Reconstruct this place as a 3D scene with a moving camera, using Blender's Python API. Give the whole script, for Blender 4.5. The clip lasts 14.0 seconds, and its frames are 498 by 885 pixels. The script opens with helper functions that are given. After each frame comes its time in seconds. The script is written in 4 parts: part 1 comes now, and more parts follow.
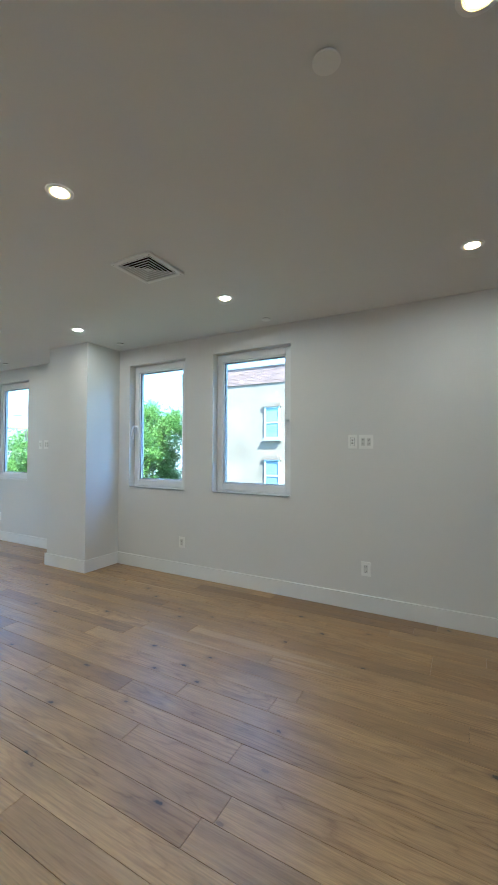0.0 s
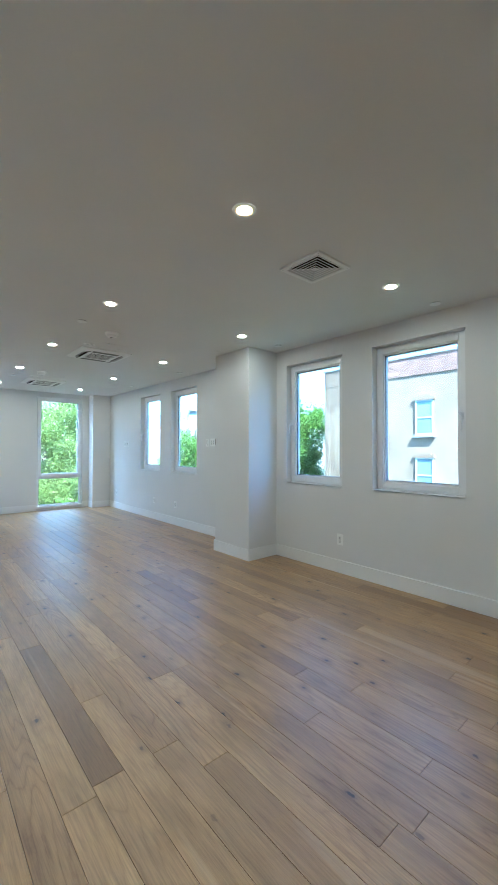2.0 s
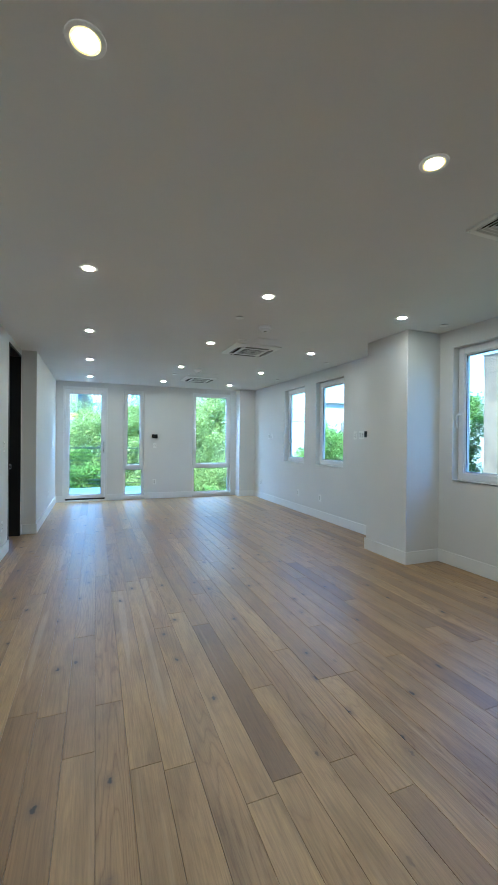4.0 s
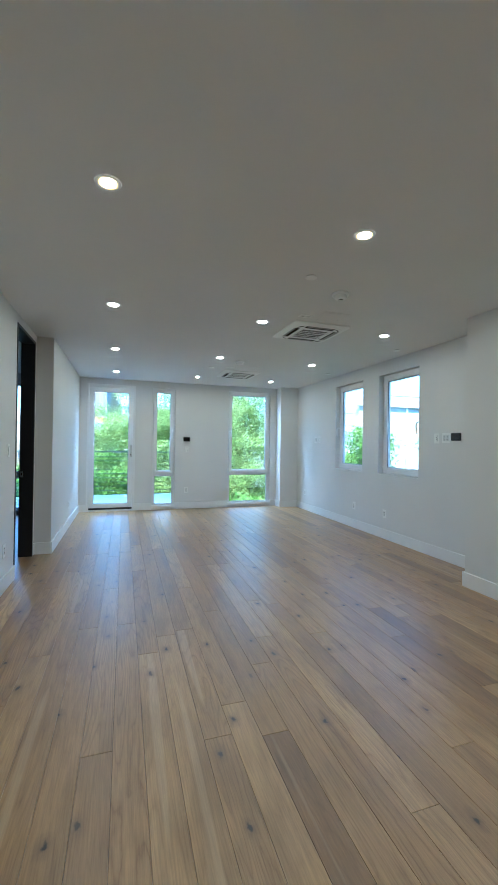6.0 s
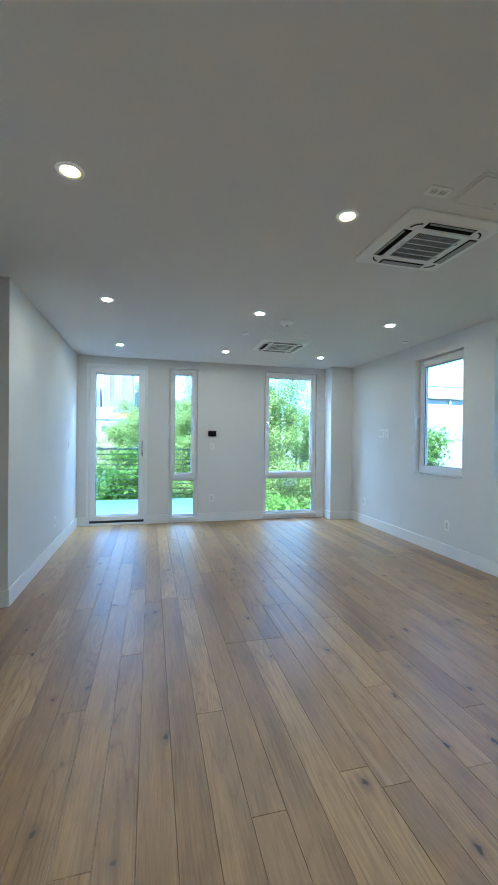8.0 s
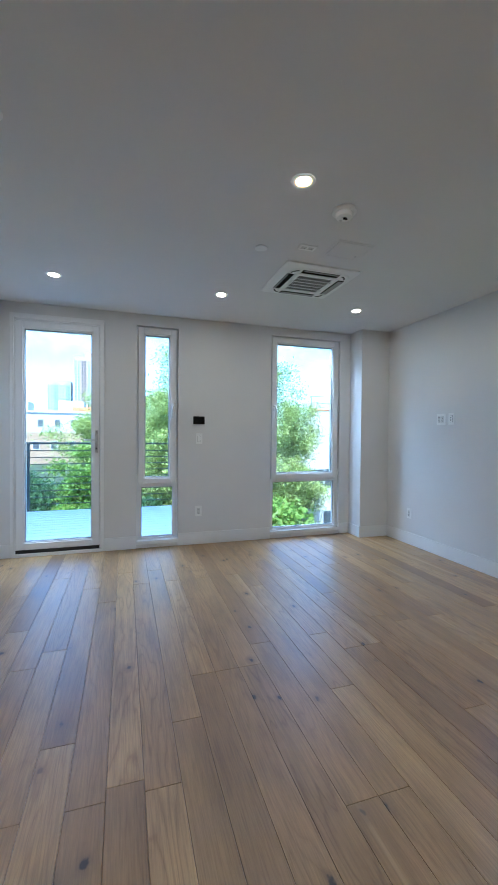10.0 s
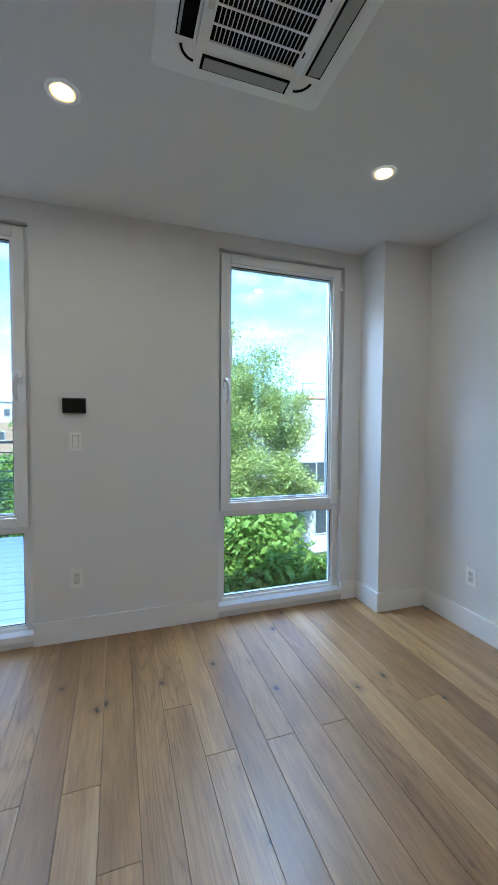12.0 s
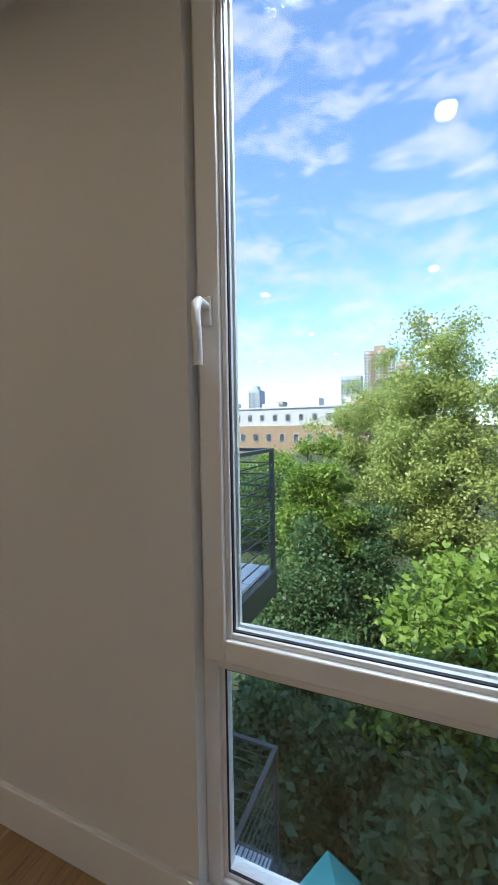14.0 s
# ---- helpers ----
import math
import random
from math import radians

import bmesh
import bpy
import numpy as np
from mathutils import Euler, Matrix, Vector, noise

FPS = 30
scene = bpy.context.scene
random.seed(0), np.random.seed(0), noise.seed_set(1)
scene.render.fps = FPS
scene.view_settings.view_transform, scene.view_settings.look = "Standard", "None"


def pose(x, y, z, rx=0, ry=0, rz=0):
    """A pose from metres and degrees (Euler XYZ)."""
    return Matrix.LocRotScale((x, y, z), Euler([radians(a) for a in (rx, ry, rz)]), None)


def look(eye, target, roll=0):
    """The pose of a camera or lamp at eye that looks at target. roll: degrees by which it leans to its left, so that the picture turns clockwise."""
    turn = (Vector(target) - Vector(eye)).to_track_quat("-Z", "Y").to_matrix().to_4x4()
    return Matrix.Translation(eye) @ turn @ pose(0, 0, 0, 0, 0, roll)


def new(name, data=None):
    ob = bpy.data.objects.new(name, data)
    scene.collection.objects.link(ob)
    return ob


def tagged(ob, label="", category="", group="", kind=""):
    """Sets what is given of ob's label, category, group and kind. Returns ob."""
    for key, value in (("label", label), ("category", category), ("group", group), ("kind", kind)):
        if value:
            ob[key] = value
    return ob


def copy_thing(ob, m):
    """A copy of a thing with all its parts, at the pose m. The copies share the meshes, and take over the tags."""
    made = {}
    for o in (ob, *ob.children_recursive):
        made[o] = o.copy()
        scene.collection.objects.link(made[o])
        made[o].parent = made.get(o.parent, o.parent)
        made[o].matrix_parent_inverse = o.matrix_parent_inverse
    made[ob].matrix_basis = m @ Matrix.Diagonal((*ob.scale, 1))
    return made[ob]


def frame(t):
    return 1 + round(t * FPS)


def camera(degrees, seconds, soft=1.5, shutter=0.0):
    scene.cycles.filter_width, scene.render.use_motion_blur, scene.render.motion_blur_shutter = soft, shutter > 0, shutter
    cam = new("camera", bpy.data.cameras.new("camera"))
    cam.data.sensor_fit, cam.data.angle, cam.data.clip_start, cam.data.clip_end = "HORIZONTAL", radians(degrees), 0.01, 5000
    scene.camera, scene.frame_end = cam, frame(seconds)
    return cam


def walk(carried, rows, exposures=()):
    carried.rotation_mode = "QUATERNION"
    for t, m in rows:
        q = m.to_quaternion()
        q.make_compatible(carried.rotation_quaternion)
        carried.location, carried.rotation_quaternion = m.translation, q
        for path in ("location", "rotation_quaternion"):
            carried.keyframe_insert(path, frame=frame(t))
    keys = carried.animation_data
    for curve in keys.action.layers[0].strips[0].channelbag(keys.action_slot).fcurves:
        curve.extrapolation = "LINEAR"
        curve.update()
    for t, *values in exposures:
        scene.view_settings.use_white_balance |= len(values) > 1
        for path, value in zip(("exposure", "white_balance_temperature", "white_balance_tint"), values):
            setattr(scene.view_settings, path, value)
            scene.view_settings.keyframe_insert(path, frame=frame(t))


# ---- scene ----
cam = camera(64.9, 14.0)
PATH = [
    (0, (-3.345, -9.294, 1.323), (-1.595, -8.328, 1.369), 0.2),
    (0.5, (-3.354, -9.298, 1.327), (-1.576, -8.383, 1.367), 0.2),
    (1, (-3.371, -9.261, 1.315), (-1.672, -8.207, 1.359), 0.1),
    (1.5, (-3.412, -9.209, 1.317), (-1.877, -7.928, 1.356), 0.1),
    (2, (-3.47, -9.161, 1.312), (-2.163, -7.648, 1.345), 0.1),
    (2.5, (-3.536, -9.119, 1.312), (-2.463, -7.431, 1.34), -0.1),
    (3, (-3.579, -9.091, 1.313), (-2.69, -7.299, 1.331), -0.1),
    (5.5, (-3.536, -8.292, 1.299), (-2.874, -6.405, 1.287), 0.8),
    (6, (-3.53, -7.9, 1.299), (-2.921, -5.995, 1.311), 0.8),
    (6.5, (-3.457, -7.478, 1.291), (-2.912, -5.554, 1.319), 0.7),
    (7, (-3.404, -7.064, 1.304), (-2.906, -5.127, 1.336), 0.6),
    (7.5, (-3.36, -6.635, 1.313), (-2.868, -4.696, 1.324), 0.6),
    (8, (-3.266, -6.192, 1.298), (-2.781, -4.252, 1.285), 0.6),
    (8.2, (-3.241, -6.027, 1.312), (-2.757, -4.086, 1.285), 0.7),
    (10.3, (-3.05, -4.09, 1.212), (-2.42, -2.194, 1.173), 0.6),
    (10.5, (-2.957, -3.904, 1.205), (-2.308, -2.013, 1.163), 0.7),
    (11, (-2.805, -3.388, 1.228), (-2.087, -1.522, 1.176), 0.5),
    (11.5, (-2.526, -2.908, 1.269), (-1.792, -1.05, 1.187), 0.3),
    (12, (-2.094, -2.491, 1.288), (-1.455, -0.599, 1.199), 0.4),
    (12.5, (-1.716, -2.042, 1.308), (-1.245, -0.102, 1.195), 0.6),
    (13, (-1.339, -1.595, 1.276), (-1.176, 0.397, 1.185), 0.7),
    (13.5, (-1.141, -1.21, 1.274), (-1.363, 0.776, 1.175), -0.1),
    (14, (-0.952, -0.82, 1.287), (-1.742, 1.016, 1.209), -0.9),
]
walk(cam, [(t, look(eye, target, roll)) for t, eye, target, roll in PATH],
     [(0.0, 3.2, 4850, 0), (1.0, 3.3, 4750, 0), (3.0, 3.05, 4700, -2), (8.2, 2.85, 4750, -1), (10.5, 2.42, 5050, 8), (12.5, 2.3, 5250, 7), (13.5, 2.05, 5500, 10), (14.0, 1.6, 6700, 14)])

# ---- world and sun ----
SUN_AZ, SUN_EL = radians(208), radians(50)   # azimuth clockwise from +y


def node(nt, kind, **kw):
    n = nt.nodes.new(kind)
    for k, v in kw.items():
        n.inputs[k.replace("_", " ")].default_value = v
    return n


def ramp(nt, src, stops):
    r = nt.nodes.new("ShaderNodeValToRGB")
    while len(r.color_ramp.elements) < len(stops):
        r.color_ramp.elements.new(0.5)
    for e, (p, c) in zip(r.color_ramp.elements, stops):
        e.position = p
        e.color = (*c, 1) if len(c) == 3 else c
    nt.links.new(src, r.inputs[0])
    return r.outputs[0]


def mapped(nt, src, scale):
    m = nt.nodes.new("ShaderNodeMapping")
    m.inputs["Scale"].default_value = scale
    nt.links.new(src, m.inputs[0])
    return m.outputs[0]


def noise_of(nt, vec, scale, detail=5.0, rough=0.55, dist=0.0):
    n = nt.nodes.new("ShaderNodeTexNoise")
    n.inputs["Scale"].default_value = scale
    n.inputs["Detail"].default_value = detail
    n.inputs["Roughness"].default_value = rough
    n.inputs["Distortion"].default_value = dist
    if vec is not None:
        nt.links.new(vec, n.inputs["Vector"])
    return n.outputs["Fac"]


def mix(nt, fac, a, b, blend="MIX"):
    m = nt.nodes.new("ShaderNodeMix")
    m.data_type, m.blend_type = "RGBA", blend
    for sock, v in ((m.inputs[0], fac), (m.inputs[6], a), (m.inputs[7], b)):
        if isinstance(v, bpy.types.NodeSocket):
            nt.links.new(v, sock)
        elif isinstance(v, (int, float)):
            sock.default_value = v
        else:
            sock.default_value = (*v, 1)
    return m.outputs[2]


world = bpy.data.worlds.new("sky")
scene.world = world
world.use_nodes = True
wt = world.node_tree
sky = wt.nodes.new("ShaderNodeTexSky")
sky.sky_type = "NISHITA"
sky.sun_disc = False
sky.sun_elevation, sky.sun_rotation = SUN_EL, SUN_AZ
sky.air_density, sky.dust_density, sky.ozone_density = 1.0, 0.15, 1.3
coord = wt.nodes.new("ShaderNodeTexCoord")
c1 = noise_of(wt, mapped(wt, coord.outputs["Generated"], (1.6, 1.6, 4.6)), 4.2, 9, 0.62, 0.3)
c2 = noise_of(wt, mapped(wt, coord.outputs["Generated"], (3, 3, 6)), 14.0, 5, 0.65)
add = wt.nodes.new("ShaderNodeMath")
add.operation = "MULTIPLY_ADD"
add.inputs[1].default_value = 0.3
wt.links.new(c2, add.inputs[0])
wt.links.new(c1, add.inputs[2])
cloud = ramp(wt, add.outputs[0], [(0.60, (0.06, 0.06, 0.06)), (0.84, (0.9, 0.9, 0.9))])
clear = mix(wt, 1.0, sky.outputs[0], (0.76, 1.0, 1.24), "MULTIPLY")
tint = mix(wt, cloud, clear, (2.8, 3.0, 3.3))
wt.links.new(tint, wt.nodes["Background"].inputs[0])
wt.nodes["Background"].inputs[1].default_value = 0.15

sun = new("sun", bpy.data.lights.new("sun", "SUN"))
sun.data.energy, sun.data.angle, sun.data.color = 4.2, radians(0.5), (1.0, 0.95, 0.86)
sun_dir = Vector((math.sin(SUN_AZ) * math.cos(SUN_EL), math.cos(SUN_AZ) * math.cos(SUN_EL), math.sin(SUN_EL)))
sun.matrix_basis = look(sun_dir * 60, (0, 0, 0))
LAMP = 37.0   # radiance of the downlight lenses

# area lamps added outside, above the heads of the three north openings, for steep skylight
for sky_x, sky_w in ((-1.0, 0.85), (-2.776, 0.40), (-3.756, 0.72)):
    glow = new("sky_fill_lamp", bpy.data.lights.new("sky_fill_lamp", "AREA"))
    glow.data.shape, glow.data.size, glow.data.size_y = "RECTANGLE", sky_w, 0.30
    glow.data.energy, glow.data.color = 16.0 * sky_w, (0.74, 0.88, 1.0)
    glow.matrix_basis = look((sky_x, 0.32, 2.72), (sky_x, -0.9, 0.2))

# ---- materials ----


def material(name, color, rough=0.6, metal=0.0, var=0.08, scale=3.0, bump=0.0, bscale=200.0, spec=0.5):
    """A painted or solid surface with soft mottling, fine relief and uneven gloss."""
    m = bpy.data.materials.new(name)
    m.use_nodes = True
    nt = m.node_tree
    b = nt.nodes["Principled BSDF"]
    geo = nt.nodes.new("ShaderNodeNewGeometry")
    n = noise_of(nt, geo.outputs["Position"], scale, 6)
    lo = tuple(c * (1 - var) for c in color)
    hi = tuple(min(1, c * (1 + var)) for c in color)
    nt.links.new(ramp(nt, n, [(0.3, lo), (0.7, hi)]), b.inputs["Base Color"])
    r = ramp(nt, noise_of(nt, geo.outputs["Position"], scale * 4, 4), [(0.3, (rough * 0.9,) * 3), (0.7, (min(1, rough * 1.1),) * 3)])
    nt.links.new(r, b.inputs["Roughness"])
    b.inputs["Metallic"].default_value = metal
    b.inputs["Specular IOR Level"].default_value = spec
    if bump:
        bn = nt.nodes.new("ShaderNodeBump")
        bn.inputs["Strength"].default_value = bump
        bn.inputs["Distance"].default_value = 0.002
        nt.links.new(noise_of(nt, geo.outputs["Position"], bscale, 4), bn.inputs["Height"])
        nt.links.new(bn.outputs[0], b.inputs["Normal"])
    return m


def oak():
    m = bpy.data.materials.new("oak")
    m.use_nodes = True
    nt = m.node_tree
    b = nt.nodes["Principled BSDF"]
    b.inputs["Specular IOR Level"].default_value = 0.8
    b.inputs["Coat Weight"].default_value, b.inputs["Coat Roughness"].default_value = 0.5, 0.42
    geo = nt.nodes.new("ShaderNodeNewGeometry")
    info = nt.nodes.new("ShaderNodeObjectInfo")
    comb = nt.nodes.new("ShaderNodeCombineXYZ")
    sc = nt.nodes.new("ShaderNodeMath")
    sc.operation = "MULTIPLY"
    sc.inputs[1].default_value = 57.0
    nt.links.new(info.outputs["Random"], sc.inputs[0])
    nt.links.new(sc.outputs[0], comb.inputs[1])
    nt.links.new(sc.outputs[0], comb.inputs[2])
    shift = nt.nodes.new("ShaderNodeVectorMath")
    nt.links.new(geo.outputs["Position"], shift.inputs[0])
    nt.links.new(comb.outputs[0], shift.inputs[1])
    vec = shift.outputs[0]
    # cathedral grain: contour lines of a stretched noise field, drawn out along the board
    wob = noise_of(nt, mapped(nt, vec, (26, 9, 3)), 1.0, 3, 0.6)
    field = noise_of(nt, mapped(nt, vec, (7.0, 0.62, 3)), 1.0, 2.0, 0.4, 0.25)
    wsum = nt.nodes.new("ShaderNodeMath")
    wsum.operation = "MULTIPLY_ADD"
    wsum.inputs[1].default_value = 0.035
    nt.links.new(wob, wsum.inputs[0])
    nt.links.new(field, wsum.inputs[2])
    mul = nt.nodes.new("ShaderNodeMath")
    mul.operation = "MULTIPLY"
    mul.inputs[1].default_value = 38.0
    nt.links.new(wsum.outputs[0], mul.inputs[0])
    pp = nt.nodes.new("ShaderNodeMath")
    pp.operation = "PINGPONG"
    pp.inputs[1].default_value = 1.0
    nt.links.new(mul.outputs[0], pp.inputs[0])
    rings = ramp(nt, pp.outputs[0], [(0.0, (0.55, 0.44, 0.32)), (0.18, (0.84, 0.79, 0.71)), (0.5, (1.0, 0.99, 0.98)), (1.0, (1.05, 1.04, 1.03))])
    fine = noise_of(nt, mapped(nt, vec, (190, 7, 20)), 1.0, 5, 0.65)
    broad = noise_of(nt, mapped(nt, vec, (6, 1.3, 1)), 1.4, 4)
    base = ramp(nt, info.outputs["Random"], [(0.0, (0.252, 0.140, 0.052)), (0.10, (0.435, 0.275, 0.114)), (0.28, (0.374, 0.226, 0.089)), (0.45, (0.487, 0.316, 0.135)),
                                             (0.60, (0.348, 0.207, 0.080)), (0.75, (0.453, 0.289, 0.121)), (0.90, (0.313, 0.182, 0.070)), (1.0, (0.523, 0.345, 0.151))])
    c = mix(nt, 0.85, base, ramp(nt, broad, [(0.30, (0.62, 0.58, 0.53)), (0.52, (0.95, 0.94, 0.92)), (0.72, (1.08, 1.08, 1.07))]), "MULTIPLY")
    frac = nt.nodes.new("ShaderNodeMath")
    frac.operation = "FRACT"
    nt.links.new(sc.outputs[0], frac.inputs[0])
    bold = ramp(nt, frac.outputs[0], [(0.25, (0.18,) * 3), (0.9, (0.7,) * 3)])
    c = mix(nt, bold, c, mix(nt, 1.0, c, rings, "MULTIPLY"))
    c = mix(nt, 0.6, c, ramp(nt, fine, [(0.3, (0.60, 0.56, 0.52)), (0.60, (1.12, 1.12, 1.12))]), "MULTIPLY")
    streak = noise_of(nt, mapped(nt, vec, (34, 1.6, 5)), 1.0, 4, 0.6, 0.4)
    c = mix(nt, 0.32, c, ramp(nt, streak, [(0.28, (0.66, 0.61, 0.54)), (0.5, (0.98, 0.97, 0.95)), (0.74, (1.25, 1.23, 1.17))]), "MULTIPLY")
    # pale sapwood along some boards
    sap = noise_of(nt, mapped(nt, vec, (11, 0.35, 1)), 1.0, 2, 0.4)
    c = mix(nt, ramp(nt, sap, [(0.66, (0, 0, 0)), (0.70, (0.28,) * 3)]), c, (0.66, 0.49, 0.29))
    # knots: a ragged dark heart in a brown halo
    kd = nt.nodes.new("ShaderNodeVectorMath")
    kd.operation = "MULTIPLY_ADD"
    kd.inputs[1].default_value = (0.022, 0.05, 0)
    kn = nt.nodes.new("ShaderNodeTexNoise")
    kn.inputs["Scale"].default_value = 38.0
    nt.links.new(vec, kn.inputs["Vector"])
    nt.links.new(kn.outputs["Color"], kd.inputs[0])
    nt.links.new(vec, kd.inputs[2])
    vor = nt.nodes.new("ShaderNodeTexVoronoi")
    vor.voronoi_dimensions = "2D"
    vor.inputs["Scale"].default_value = 1.0
    nt.links.new(mapped(nt, kd.outputs[0], (5.2, 3.2, 0.01)), vor.inputs["Vector"])
    sel = ramp(nt, vor.outputs["Color"], [(0.60, (0, 0, 0)), (0.72, (1, 1, 1))])
    halo = ramp(nt, vor.outputs["Distance"], [(0.04, (0.85,) * 3), (0.11, (0.35,) * 3), (0.20, (0, 0, 0))])
    heart = ramp(nt, vor.outputs["Distance"], [(0.030, (1, 1, 1)), (0.058, (0, 0, 0))])
    c = mix(nt, mix(nt, 1.0, halo, sel, "MULTIPLY"), c, (0.17, 0.095, 0.045))
    c = mix(nt, mix(nt, 1.0, heart, sel, "MULTIPLY"), c, (0.018, 0.012, 0.009))
    nt.links.new(c, b.inputs["Base Color"])
    nt.links.new(ramp(nt, broad, [(0.3, (0.33,) * 3), (0.7, (0.45,) * 3)]), b.inputs["Roughness"])
    bn = nt.nodes.new("ShaderNodeBump")
    bn.inputs["Strength"].default_value = 0.25
    bn.inputs["Distance"].default_value = 0.0012
    nt.links.new(fine, bn.inputs["Height"])
    nt.links.new(bn.outputs[0], b.inputs["Normal"])
    return m


def glass():
    m = bpy.data.materials.new("window_glass")
    m.use_nodes = True
    nt = m.node_tree
    nt.nodes.remove(nt.nodes["Principled BSDF"])
    tr = nt.nodes.new("ShaderNodeBsdfTransparent")
    tr.inputs[0].default_value = (0.93, 0.95, 0.945, 1)
    gl = nt.nodes.new("ShaderNodeBsdfGlossy")
    gl.inputs["Roughness"].default_value = 0.0
    lw = nt.nodes.new("ShaderNodeLayerWeight")
    lw.inputs["Blend"].default_value = 0.5
    pw = nt.nodes.new("ShaderNodeMath")
    pw.operation = "POWER"
    pw.inputs[1].default_value = 5.0
    nt.links.new(lw.outputs["Facing"], pw.inputs[0])
    fr = nt.nodes.new("ShaderNodeMath")
    fr.operation = "MULTIPLY_ADD"
    fr.inputs[1].default_value, fr.inputs[2].default_value = 0.9, 0.035
    nt.links.new(pw.outputs[0], fr.inputs[0])
    mx = nt.nodes.new("ShaderNodeMixShader")
    nt.links.new(fr.outputs[0], mx.inputs[0])
    nt.links.new(tr.outputs[0], mx.inputs[1])
    nt.links.new(gl.outputs[0], mx.inputs[2])
    nt.links.new(mx.outputs[0], nt.nodes["Material Output"].inputs[0])
    return m


def emitter(name, color, strength, base=(0.9, 0.9, 0.88)):
    m = bpy.data.materials.new(name)
    m.use_nodes = True
    b = m.node_tree.nodes["Principled BSDF"]
    b.inputs["Base Color"].default_value = (*base, 1)
    b.inputs["Emission Color"].default_value = (*color, 1)
    b.inputs["Emission Strength"].default_value = strength
    return m


def leaf(name, a, b_, c_):
    m = bpy.data.materials.new(name)
    m.use_nodes = True
    nt = m.node_tree
    b = nt.nodes["Principled BSDF"]
    geo = nt.nodes.new("ShaderNodeNewGeometry")
    n = noise_of(nt, geo.outputs["Position"], 0.9, 5, 0.7)
    n2 = noise_of(nt, geo.outputs["Position"], 9.0, 3, 0.7)
    col = mix(nt, 0.5, ramp(nt, n, [(0.3, a), (0.5, b_), (0.72, c_)]), ramp(nt, n2, [(0.3, a), (0.7, c_)]))
    nt.links.new(col, b.inputs["Base Color"])
    b.inputs["Roughness"].default_value = 0.5
    t = nt.nodes.new("ShaderNodeBsdfTranslucent")
    nt.links.new(col, t.inputs[0])
    mx = nt.nodes.new("ShaderNodeMixShader")
    mx.inputs[0].default_value = 0.5
    nt.links.new(b.outputs[0], mx.inputs[1])
    nt.links.new(t.outputs[0], mx.inputs[2])
    nt.links.new(mx.outputs[0], nt.nodes["Material Output"].inputs[0])
    return m


WALL = material("white_wall_paint", (0.74, 0.735, 0.725), 0.75, var=0.02, scale=1.3, bump=0.12, bscale=260, spec=0.3)
CEIL = material("ceiling_paint", (0.76, 0.755, 0.74), 0.85, var=0.02, scale=1.1, bump=0.12, bscale=240, spec=0.2)
TRIM = material("white_trim_paint", (0.83, 0.83, 0.825), 0.42, var=0.02, scale=5, bump=0.04, bscale=90)
PVC = material("white_window_pvc", (0.82, 0.825, 0.83), 0.33, var=0.015, scale=8, bump=0.03, bscale=120)
PLASTIC = material("white_plastic", (0.86, 0.86, 0.84), 0.35, var=0.02, scale=20)
GRILLE = material("grille_plastic", (0.66, 0.66, 0.64), 0.45, var=0.03, scale=15)
FLAP = material("grey_flap_plastic", (0.36, 0.36, 0.35), 0.5, var=0.03, scale=15)
DARK = material("dark_cavity", (0.006, 0.006, 0.007), 0.9, var=0.2, scale=10, spec=0.1)
GASKET = material("black_rubber_gasket", (0.02, 0.02, 0.022), 0.6, var=0.2, scale=30)
BLACK = material("black_satin_paint", (0.014, 0.014, 0.016), 0.38, var=0.2, scale=6, bump=0.05, bscale=120)
BLACKGLASS = material("black_display_glass", (0.008, 0.008, 0.009), 0.12, var=0.1, scale=20)
CHROME = material("brushed_steel", (0.62, 0.62, 0.62), 0.28, metal=1.0, var=0.05, scale=40)
RAILM = material("dark_green_grey_rail_paint", (0.045, 0.06, 0.06), 0.45, var=0.2, scale=9)
# pale deck paint, its blue partly standing in for reflected sky
DECK = material("sky_tinted_deck_paint", (0.52, 0.59, 0.66), 0.6, var=0.08, scale=4, bump=0.3, bscale=60)
OAK = oak()
GLASS = glass()
LENS = emitter("warm_lamp_lens", (1.0, 0.85, 0.63), LAMP * 1.25)
# glowing amber ring that stands in for the bloom round each lens
LENS_HALO = emitter("amber_lamp_halo", (1.0, 0.50, 0.10), 0.45, (0.6, 0.38, 0.12))
BARK = material("bark", (0.12, 0.09, 0.065), 0.9, var=0.35, scale=6, bump=0.8, bscale=25)
LEAF_PALE = leaf("pale_poplar_leaf", (0.19, 0.26, 0.07), (0.33, 0.42, 0.12), (0.48, 0.55, 0.20))
LEAF_GREEN = leaf("bright_green_leaf", (0.08, 0.18, 0.03), (0.17, 0.31, 0.055), (0.31, 0.42, 0.08))
# deep green, with the yard's shade worked into the leaf colour
LEAF_DARK = leaf("shade_darkened_leaf", (0.028, 0.085, 0.038), (0.06, 0.145, 0.06), (0.13, 0.225, 0.085))
GRASS = material("yard_ivy", (0.03, 0.048, 0.02), 0.95, var=0.45, scale=0.6, bump=1.0, bscale=6)
STUCCO = material("white_stucco", (0.46, 0.455, 0.44), 0.85, var=0.06, scale=0.6, bump=0.3, bscale=30)
REDB = material("weathered_red_brick", (0.34, 0.20, 0.15), 0.9, var=0.25, scale=2.2)
PAINTED = material("worn_white_painted_brick", (0.31, 0.222, 0.145), 0.85, var=0.22, scale=0.7, bump=0.5, bscale=14)
